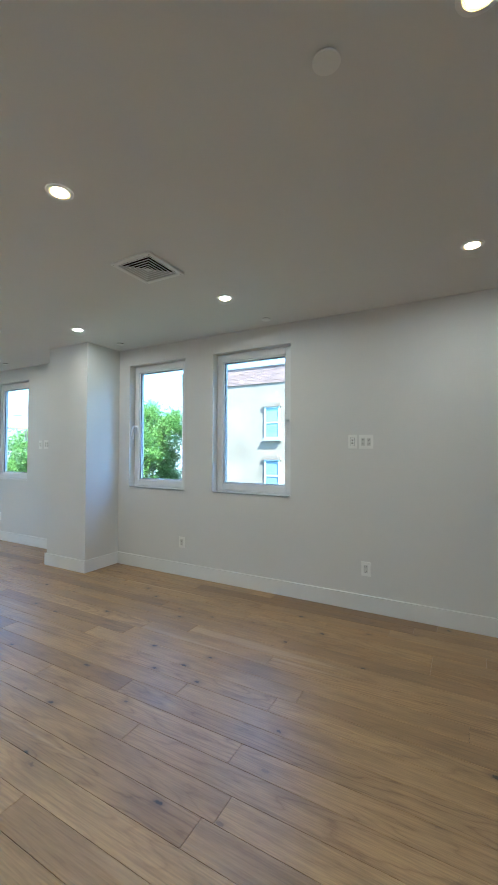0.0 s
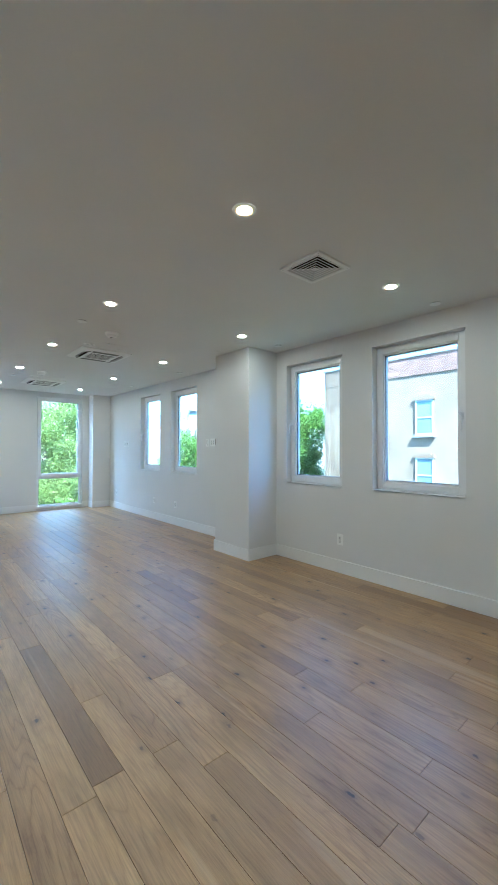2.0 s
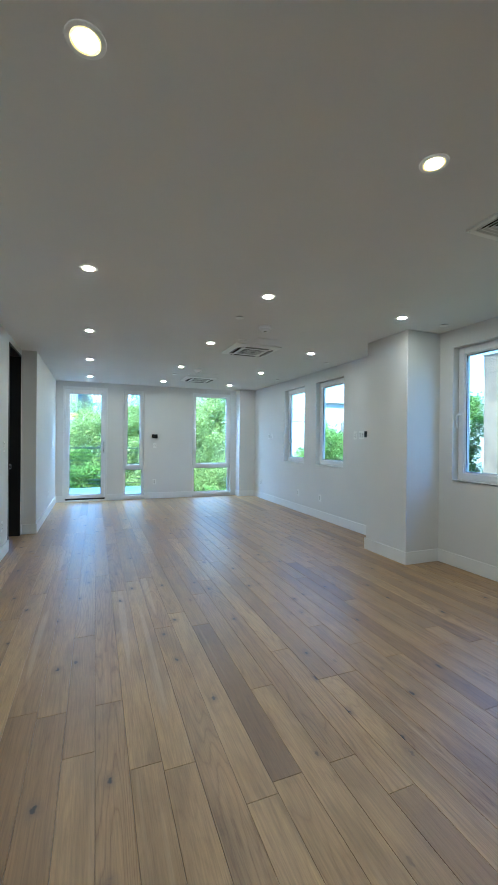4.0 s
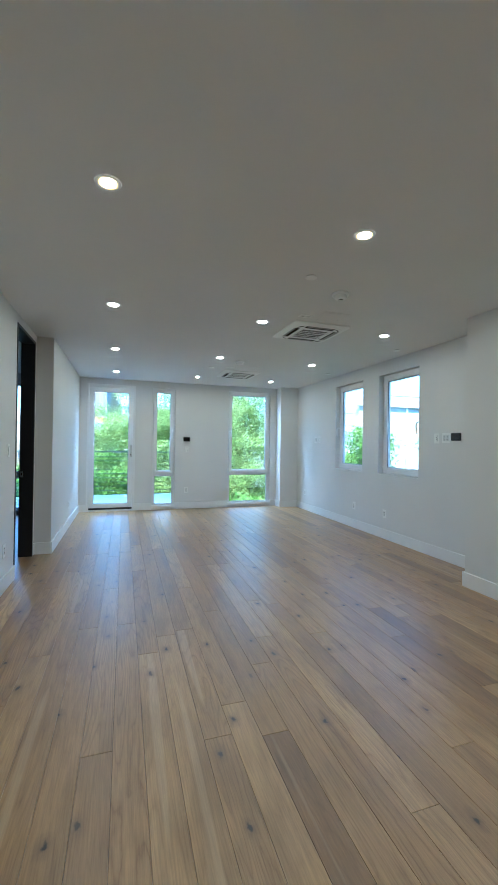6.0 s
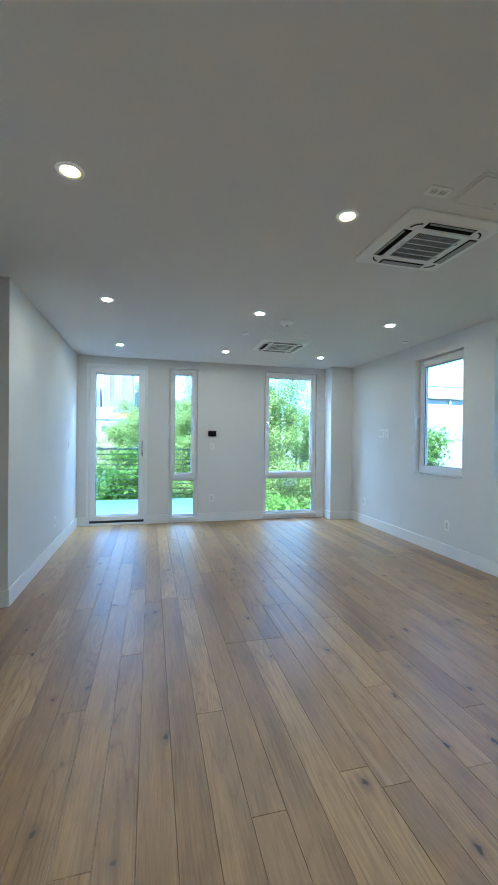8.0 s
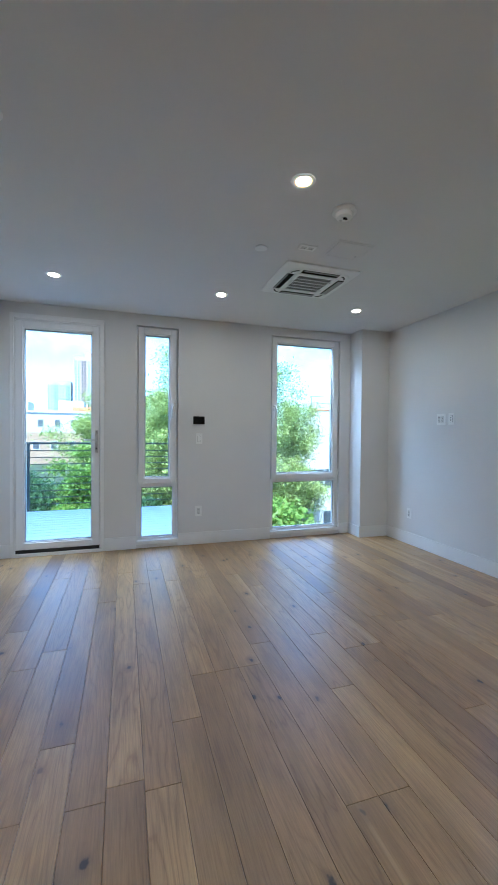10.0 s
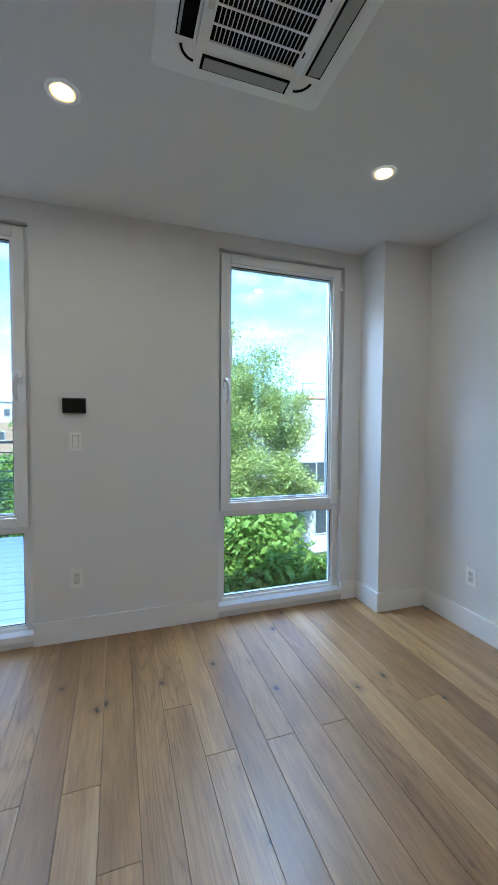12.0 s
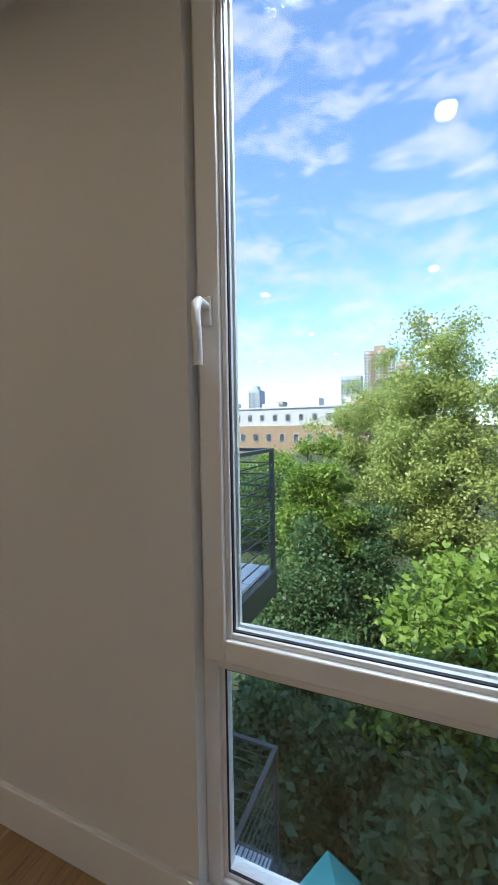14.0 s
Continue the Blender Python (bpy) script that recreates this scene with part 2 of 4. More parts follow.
GREYR = material("pale_grey_render", (0.36, 0.38, 0.40), 0.85, var=0.07, scale=0.4)
BEIGEB = material("beige_brick", (0.25, 0.175, 0.115), 0.85, var=0.2, scale=2.5)
BROWNT = material("brown_tower_brick", (0.30, 0.22, 0.18), 0.9, var=0.12, scale=0.1)
TANT = material("tan_tower_brick", (0.40, 0.31, 0.22), 0.9, var=0.1, scale=0.1)
BLUET = material("blue_grey_tower", (0.30, 0.37, 0.44), 0.7, var=0.1, scale=0.1)
PANEL = material("pale_window_panel", (0.40, 0.42, 0.44), 0.5, var=0.1, scale=0.2)
ORANGE = material("orange_fascia", (0.55, 0.17, 0.07), 0.6, var=0.1, scale=1)
DGLASS = material("dark_window_glass", (0.05, 0.06, 0.07), 0.10, var=0.3, scale=0.7)
# old glass with the reflected sky put into its base colour
PALEGLASS = material("painted_sky_old_glass", (0.20, 0.25, 0.28), 0.15, var=0.3, scale=0.9)
WHITEP = material("white_sash_paint", (0.60, 0.60, 0.58), 0.5, var=0.05, scale=2)
TEAL = material("teal_canvas", (0.06, 0.42, 0.38), 0.6, var=0.1, scale=2)

# ---- mesh tools ----


def finish(name, bm, mat, parent=None, bevel=0.0, smooth=False):
    me = bpy.data.meshes.new(name)
    bm.normal_update()
    bm.to_mesh(me)
    bm.free()
    me.materials.append(mat)
    ob = new(name, me)
    if smooth:
        for p in me.polygons:
            p.use_smooth = True
    if bevel:
        md = ob.modifiers.new("bevel", "BEVEL")
        md.width, md.segments, md.limit_method = bevel, 2, "ANGLE"
    if parent:
        ob.parent = parent
    return ob


def add_box(bm, x0, y0, z0, x1, y1, z1):
    v = [bm.verts.new(p) for p in ((x0, y0, z0), (x1, y0, z0), (x1, y1, z0), (x0, y1, z0), (x0, y0, z1), (x1, y0, z1), (x1, y1, z1), (x0, y1, z1))]
    for f in ((3, 2, 1, 0), (4, 5, 6, 7), (0, 1, 5, 4), (1, 2, 6, 5), (2, 3, 7, 6), (3, 0, 4, 7)):
        bm.faces.new([v[i] for i in f])


def boxes(name, parts, mat, parent=None, bevel=0.0):
    bm = bmesh.new()
    for p in parts:
        add_box(bm, min(p[0], p[3]), min(p[1], p[4]), min(p[2], p[5]), max(p[0], p[3]), max(p[1], p[4]), max(p[2], p[5]))
    return finish(name, bm, mat, parent, bevel)


def empty(name, m=None, **tags):
    ob = new(name)
    ob.empty_display_size = 0.1
    if m is not None:
        ob.matrix_basis = m
    return tagged(ob, **tags)


def lathe(name, profile, mat, parent=None, n=32, smooth=True):
    """Profile: (radius, z) from the axis outward, turned about z."""
    bm = bmesh.new()
    rings = []
    for r, z in profile:
        if r < 1e-6:
            rings.append([bm.verts.new((0, 0, z))])
        else:
            rings.append([bm.verts.new((r * math.cos(2 * math.pi * i / n), r * math.sin(2 * math.pi * i / n), z)) for i in range(n)])
    for a, b in zip(rings, rings[1:]):
        for i in range(n):
            j = (i + 1) % n
            q = [a[i % len(a)], a[j % len(a)], b[j % len(b)], b[i % len(b)]]
            q = list(dict.fromkeys(q))
            if len(q) > 2:
                bm.faces.new(q)
    bmesh.ops.recalc_face_normals(bm, faces=bm.faces)
    ob = finish(name, bm, mat, parent, smooth=False)
    if smooth:
        for p in ob.data.polygons:
            p.use_smooth = True
        md = ob.modifiers.new("edges", "EDGE_SPLIT")
        md.split_angle = radians(35)
    return ob


def tube(name, pts, radius, mat, parent=None, cyclic=False):
    """A round bar through the points."""
    cu = bpy.data.curves.new(name, "CURVE")
    cu.dimensions, cu.bevel_depth, cu.bevel_resolution = "3D", radius, 3
    sp = cu.splines.new("POLY")
    sp.points.add(len(pts) - 1)
    for p, q in zip(sp.points, pts):
        p.co = (*q, 1)
    sp.use_cyclic_u, cu.use_fill_caps = cyclic, True
    tmp = new(name + "_tmp", cu)
    me = bpy.data.meshes.new_from_object(tmp.evaluated_get(bpy.context.evaluated_depsgraph_get()))
    bpy.data.objects.remove(tmp)
    me.materials.clear()
    me.materials.append(mat)
    ob = new(name, me)
    if parent:
        ob.parent = parent
    return ob


def holed(name, a0, a1, z0, z1, holes, depth0, depth1, axis, mat):
    """A wall from a0 to a1 with rectangular openings (a, b, low, high) right through it."""
    xs = sorted({a0, a1, *(h[0] for h in holes), *(h[1] for h in holes)})
    parts = []
    for p, q in zip(xs, xs[1:]):
        mid = (p + q) / 2
        cuts = sorted((h[2], h[3]) for h in holes if h[0] < mid < h[1])
        lo = z0
        for c0, c1 in cuts:
            if c0 > lo:
                parts.append((p, q, lo, c0))
            lo = c1
        if lo < z1:
            parts.append((p, q, lo, z1))
    if axis == "x":
        return boxes(name, [(depth0, p, l, depth1, q, h) for p, q, l, h in parts], mat)
    return boxes(name, [(p, depth0, l, q, depth1, h) for p, q, l, h in parts], mat)


# ---- large structure ----
H = 2.52
XL, XN, YB = -4.325, -4.508, -12.0
LJ = -2.835                       # where the passage wall steps back
RIGHT = [(-7.885, -7.02), (-6.66, -5.845), (-3.86, -3.045), (-2.645, -1.835)]
RZ0, RZ1 = 0.91, 2.328
BX = (-1.462, -0.535, 0.062, 2.422)
AX = (-2.997, -2.556, 0.057, 2.396)
DX = (-4.157, -3.356, 0.03, 2.36)
SX = (-5.95, -5.05, 0.06, 2.396)

tagged(holed("wall_east", YB, 0.10, -0.2, H + 0.2, [(a, b, RZ0, RZ1) for a, b in RIGHT], 0.0, 0.17, "x", WALL), "smooth white painted wall with four window openings", "wall", kind="structure")
tagged(holed("wall_north", -9.0, 0.0, -0.2, H + 0.2, [BX, AX, DX, SX], 0.0, 0.10, "y", WALL), "white painted wall with tall windows and a balcony door", "wall", kind="structure")
tagged(boxes("wall_west", [(XL - 0.19, LJ, -0.1, XL, 0.0, H + 0.1)], WALL), "white painted side wall", "wall", kind="structure")
DOOR_Y0, DOOR_Y1, DOOR_H = -3.66, -2.925, 2.405
tagged(boxes("wall_passage", [(XN - 0.13, YB, -0.1, XN, DOOR_Y0 - 0.03, H + 0.1), (XN - 0.13, DOOR_Y0 - 0.03, DOOR_H + 0.03, XN, DOOR_Y1 + 0.03, H + 0.1),
                              (XN - 0.13, DOOR_Y1 + 0.03, -0.1, XN, LJ, H + 0.1)], WALL), "white painted wall with a doorway", "wall", kind="structure")
tagged(boxes("wall_south", [(-9.0, YB - 0.3, -0.2, 0.17, YB, H + 0.2)], WALL), "plain white wall", "wall", kind="structure")
tagged(boxes("wall_side_room", [(-9.0, -7.2, -0.1, -8.8, 0.0, H + 0.1), (-8.8, -7.2, -0.1, XN - 0.13, -7.0, H + 0.1)], WALL), "plain white walls of the side room", "wall", kind="structure")
tagged(boxes("ceiling", [(-9.0, YB, H, 0.0, 0.0, H + 0.18)], CEIL), "flat white painted ceiling", "ceiling", kind="structure")
tagged(boxes("column_mid", [(-0.460, -5.672, -0.05, 0.0, -5.01, H + 0.05)], WALL), "white boxed column on the window wall", "column", kind="structure")
tagged(boxes("column_corner", [(-0.390, -0.255, -0.05, 0.0, 0.0, H + 0.05)], WALL), "white boxed corner column", "column", kind="structure")
tagged(boxes("building_base", [(-9.0, YB - 0.3, -7.0, 0.17, 0.10, -0.21)], GREYR), "plain rendered storeys below", "building", kind="structure")
# unseen mass over the room, its height set by the shade it casts outside
tagged(boxes("upper_shade_block", [(-9.0, YB - 0.3, H + 0.21, 0.17, 0.10, H + 4.0)], GREYR), "unseen plain block above the room, added to shade the yard", "building", kind="structure")
tagged(boxes("floor", [(-9.0, YB, -0.2, 0.0, 0.0, -0.016)], DARK), "oak plank floor", "floor", kind="structure")

# baseboards: a flat board with a small eased top edge
BH, BT = 0.135, 0.016


def board(name, parts):
    return tagged(boxes(name, parts, TRIM, bevel=0.003), "flat white painted baseboard", "baseboard", kind="structure")


board("baseboard", [(-BT, -5.01, 0, 0, -0.255, BH)])
board("baseboard", [(-BT, YB, 0, 0, -5.672, BH)])
board("baseboard", [(-0.460 - BT, -5.672 - BT, 0, -0.460, -5.01 + BT, BH), (-0.460, -5.672 - BT, 0, -BT, -5.672, BH), (-0.460, -5.01, 0, -BT, -5.01 + BT, BH)])
board("baseboard", [(-0.390 - BT, -0.255 - BT, 0, -0.390, -BT, BH), (-0.390, -0.255 - BT, 0, -BT, -0.255, BH)])
for a, b in ((XL + BT, DX[0] - 0.035), (DX[1] + 0.035, AX[0]), (AX[1], BX[0]), (BX[1], -0.390 - BT)):
    board("baseboard", [(a, -BT, 0, b, 0, BH)])
board("baseboard", [(XL, LJ - BT, 0, XL + BT, 0, BH), (XN + BT, LJ - BT, 0, XL, LJ, BH)])
board("baseboard", [(XN, LJ - BT, 0, XN + BT, DOOR_Y1 + 0.045, BH)])
board("baseboard", [(XN, YB, 0, XN + BT, DOOR_Y0 - 0.045, BH)])
board("baseboard", [(-8.8, -BT, 0, SX[0], 0, BH), (SX[1], -BT, 0, XL - 0.19, 0, BH)])

# ---- windows ----


def ring(w0, w1, z0, z1, t, d0, d1):
    """Four bars round an opening, butted: across w (x), depth d (y)."""
    return [(w0, d0, z0, w0 + t, d1, z1), (w1 - t, d0, z0, w1, d1, z1), (w0 + t, d0, z0, w1 - t, d1, z0 + t), (w0 + t, d0, z1 - t, w1 - t, d1, z1)]


def pane(parent, x0, x1, z0, z1, y):
    ob = boxes("pane", [(x0, y, z0, x1, y + 0.004, z1)], GLASS, parent)
    ob.visible_shadow = False
    return ob


def lever(parent, x, y, z, side):
    """Curved white window handle: rosette, neck and a lever hanging down."""
    h = boxes("handle", [(x - 0.014, y - 0.012, z - 0.035, x + 0.014, y, z + 0.035)], PVC, parent, bevel=0.004)
    pts = [(x, y - 0.008, z + 0.012), (x, y - 0.040, z + 0.016), (x + side * 0.002, y - 0.056, z + 0.006), (x + side * 0.006, y - 0.066, z - 0.018),
           (x + side * 0.009, y - 0.068, z - 0.05), (x + side * 0.008, y - 0.064, z - 0.09), (x + side * 0.004, y - 0.056, z - 0.132)]
    tube("handle_lever", pts, 0.0115, PVC, h)
    return h


def hinge(parent, x, y, z):
    ob = boxes("hinge", [(x - 0.009, y - 0.012, z - 0.035, x + 0.009, y + 0.006, z + 0.035), (x - 0.011, y - 0.014, z - 0.006, x + 0.011, y + 0.006, z + 0.006)], PVC, parent, bevel=0.004)
    return ob


def sash(parent, x0, x1, z0, z1, y, t, rail):
    """An opening leaf: bars, inner bead, gasket line and pane. y is its room face."""
    boxes("sash", ring(x0, x1, z0, z1, t, y, y + 0.06), PVC, parent, bevel=0.004)
    boxes("bead", ring(x0 + t, x1 - t, z0 + t, z1 - t, 0.014, y + 0.012, y + 0.05), PVC, parent, bevel=0.003)
    boxes("gasket", ring(x0 + t + 0.014, x1 - t - 0.014, z0 + t + 0.014, z1 - t - 0.014, 0.003, y + 0.02, y + 0.030), GASKET, parent)
    boxes("glazing_stop", ring(x0 + t + 0.008, x1 - t - 0.008, z0 + t + 0.008, z1 - t - 0.008, 0.012, y + 0.0505, y + 0.062), PVC, parent)
    pane(parent, x0 + t + 0.016, x1 - t - 0.016, z0 + t + 0.016, z1 - t - 0.016, y + 0.032)
    pane(parent, x0 + t + 0.016, x1 - t - 0.016, z0 + t + 0.016, z1 - t - 0.016, y + 0.046)


def casement(name, w, h, handle_side, label):
    """A tilt-and-turn window built in x across, z up, room towards -y, origin at the lower left of its opening."""
    e = empty(name, label=label, category="window", kind="structure")
    boxes("frame", ring(0, w, 0, h, 0.045, 0.0, 0.075), PVC, e, bevel=0.003)
    sash(e, 0.022, w - 0.022, 0.022, h - 0.022, -0.018, 0.056, 0)
    hx = 0.052 if handle_side < 0 else w - 0.052
    lever(e, hx, -0.018, h * 0.5 - 0.02, handle_side)
    gx = w - 0.016 if handle_side < 0 else 0.016
    for z in (0.11, h * 0.5, h - 0.13):
        hinge(e, gx, -0.008, z)
    boxes("sill", [(-0.004, -0.085, -0.016, w + 0.004, 0.0, 0.003)], TRIM, e, bevel=0.002)
    return e


for i, (a, b) in enumerate(RIGHT):
    e = casement("window_%d" % (i + 1), b - a, RZ1 - RZ0, -1 if i % 2 else 1, "white casement window in a deep plastered opening")
    e.matrix_basis = pose(0.085, b, RZ0, 0, 0, -90)


def tall(name, ox, ops, split, hinge_side, m):
    """Tall window: an opening leaf over a fixed light, room towards -y."""
    w, h = ox[1] - ox[0], ox[3] - ox[2]
    e = empty(name, m, label="tall white window with a fixed lower pane", category="window", kind="structure")
    boxes("frame", ring(0, w, 0, h, 0.042, 0.014, 0.085) + [(0.042, 0.014, split - 0.03, w - 0.042, 0.085, split + 0.02)], PVC, e, bevel=0.003)
    sash(e, 0.018, w - 0.022, split, h - 0.020, -0.012, 0.058, 0)
    boxes("bead", ring(0.042, w - 0.042, 0.042, split - 0.03, 0.012, 0.026, 0.07), PVC, e, bevel=0.003)
    boxes("gasket", ring(0.054, w - 0.054, 0.054, split - 0.042, 0.003, 0.03, 0.036), GASKET, e)
    pane(e, 0.05, w - 0.05, 0.05, split - 0.04, 0.044)
    pane(e, 0.05, w - 0.05, 0.05, split - 0.04, 0.058)
    lever(e, (0.045 if hinge_side > 0 else w - 0.055), -0.010, (h + split) * 0.5, hinge_side)
    for z in (split + 0.07, (h + split) / 2, h - 0.13):
        hinge(e, (w - 0.011 if hinge_side > 0 else 0.006), -0.002, z)
    boxes("sill", [(-0.004, -0.050, -0.016, w + 0.004, 0.018, 0.022)], TRIM, e, bevel=0.002)
    return e


tall("window_5", BX, None, 0.645, 1, pose(BX[0], 0.030, BX[2]))
tall("window_6", AX, None, 0.635, -1, pose(AX[0], 0.030, AX[2]))
tall("window_7", SX, None, 0.635, -1, pose(SX[0], 0.030, SX[2]))


def balcony_door():
    x0, x1, z0, z1 = DX
    e = empty("door_1", pose(x0, 0, 0), label="white glazed balcony door with one full-height pane", category="door", kind="structure")
    w = x1 - x0
    boxes("casing", [(-0.034, -0.016, 0.0, 0.0, 0.0, z1 + 0.05), (w, -0.016, 0.0, w + 0.034, 0.0, z1 + 0.05), (0, -0.016, z1, w, 0.0, z1 + 0.05)], TRIM, e, bevel=0.003)
    boxes("frame", [(0.0, 0.0, z0, 0.012, 0.09, z1), (w - 0.012, 0.0, z0, w, 0.09, z1), (0.012, 0.0, z1 - 0.014, w - 0.012, 0.09, z1)], PVC, e)
    boxes("threshold", [(-0.03, -0.02, 0.0, w + 0.03, 0.10, 0.032)], TRIM, e, bevel=0.003)
    boxes("weather_strip", [(0.012, -0.004, 0.033, w - 0.012, 0.06, 0.066)], GASKET, e)
    sash(e, 0.014, w - 0.014, 0.068, z1 - 0.018, -0.006, 0.064, 0)
    h = boxes("handle_plate", [(w - 0.056, -0.016, 1.03, w - 0.026, -0.006, 1.27)], CHROME, e, bevel=0.003)
    tube("handle_lever", [(w - 0.041, -0.016, 1.17), (w - 0.041, -0.05, 1.17), (w - 0.07, -0.056, 1.17), (w - 0.165, -0.056, 1.168)], 0.009, CHROME, h)
    tube("lock_cylinder", [(w - 0.041, -0.010, 1.08), (w - 0.041, -0.026, 1.08)], 0.009, DARK, h)
    return e


balcony_door()


def black_doorway():
    """Black jambs and head lining an open pocket doorway with an edge of the leaf."""
    e = empty("door_2", label="black flush door frame, doorway standing open", category="door", kind="structure")
    boxes("jamb", [(XN - 0.136, DOOR_Y1, 0, XN + 0.006, DOOR_Y1 + 0.03, DOOR_H + 0.03)], BLACK, e, bevel=0.002)
    boxes("jamb", [(XN - 0.136, DOOR_Y0 - 0.03, 0, XN + 0.006, DOOR_Y0, DOOR_H + 0.03)], BLACK, e, bevel=0.002)
    boxes("head", [(XN - 0.136, DOOR_Y0, DOOR_H, XN + 0.006, DOOR_Y1, DOOR_H + 0.03)], BLACK, e, bevel=0.002)
    boxes("strike_plate", [(XN - 0.128, DOOR_Y1 - 0.004, 0.90, XN - 0.098, DOOR_Y1, 0.97)], CHROME, e, bevel=0.001)
    boxes("strike_hole", [(XN - 0.120, DOOR_Y1 - 0.005, 0.92, XN - 0.106, DOOR_Y1 - 0.0041, 0.95)], DARK, e)


black_doorway()

# ---- ceiling fixtures ----


def downlight():
    e = empty("downlight", label="round recessed LED downlight, lit warm white", category="downlight", group="ceiling downlights")
    lathe("trim_ring", [(0.041, 0.0), (0.043, -0.003), (0.054, -0.005), (0.060, -0.003), (0.061, 0.0)], PLASTIC, e)
    lathe("lens", [(0.0, -0.0025), (0.036, -0.0025), (0.0362, 0.0)], LENS, e)
    lathe("lens_halo", [(0.0362, -0.0024), (0.0445, -0.0040), (0.0448, 0.0)], LENS_HALO, e)
    return e


LX, LY = (-0.85, -2.275, -3.67), (-0.835, -2.535, -4.245, -5.95, -7.66, -9.34)
first = None
for y in LY:
    for x in LX:
        if first is None:
            first = downlight()
            first.matrix_basis = pose(x - (y + 0.83) * 0.010, y, H)
        else:
            copy_thing(first, pose(x - (y + 0.83) * 0.010, y, H))


def sprinkler():
    e = empty("sprinkler_cover", label="flat white concealed sprinkler cover on the ceiling", category="sprinkler", group="ceiling sprinkler covers")
    lathe("cover", [(0.0, -0.010), (0.041, -0.010), (0.043, -0.008), (0.043, -0.005)], PLASTIC, e)
    lathe("collar", [(0.036, 0.0), (0.036, -0.006), (0.034, -0.007)], DARK, e)
    return e


first = None
for x, y in ((-2.208, -8.932), (-2.258, -5.344), (-2.23, -1.81), (-0.201, -7.73), (-0.237, -5.935), (-0.265, -3.76), (-0.25, -1.98)):
    if first is None:
        first = sprinkler()
        first.matrix_basis = pose(x, y, H)
    else:
        copy_thing(first, pose(x, y, H))


def smoke_alarm():
    e = empty("smoke_alarm", label="round white smoke alarm with a vented dome", category="smoke alarm", group="ceiling smoke alarms")
    lathe("base", [(0.0, 0.0), (0.066, 0.0), (0.068, -0.004), (0.068, -0.016), (0.064, -0.020), (0.050, -0.021)], PLASTIC, e)
    lathe("dome", [(0.050, -0.020), (0.049, -0.034), (0.045, -0.043), (0.034, -0.048), (0.0, -0.049)], PLASTIC, e)
    vents = []
    for k in range(-2, 3):
        vents.append((k * 0.007 - 0.002, -0.018 + abs(k) * 0.003, -0.0505, k * 0.007 + 0.002, 0.006 - abs(k) * 0.003, -0.0485))
    tagged(boxes("vent", vents, DARK, e), kind="stuff")
    boxes("test_button", [(-0.010, 0.020, -0.051, 0.010, 0.032, -0.047)], GRILLE, e, bevel=0.002)
    return e


sa = smoke_alarm()
sa.matrix_basis = pose(-1.894, -5.138, H)
copy_thing(sa, pose(-1.925, -2.375, H, 0, 0, 25))


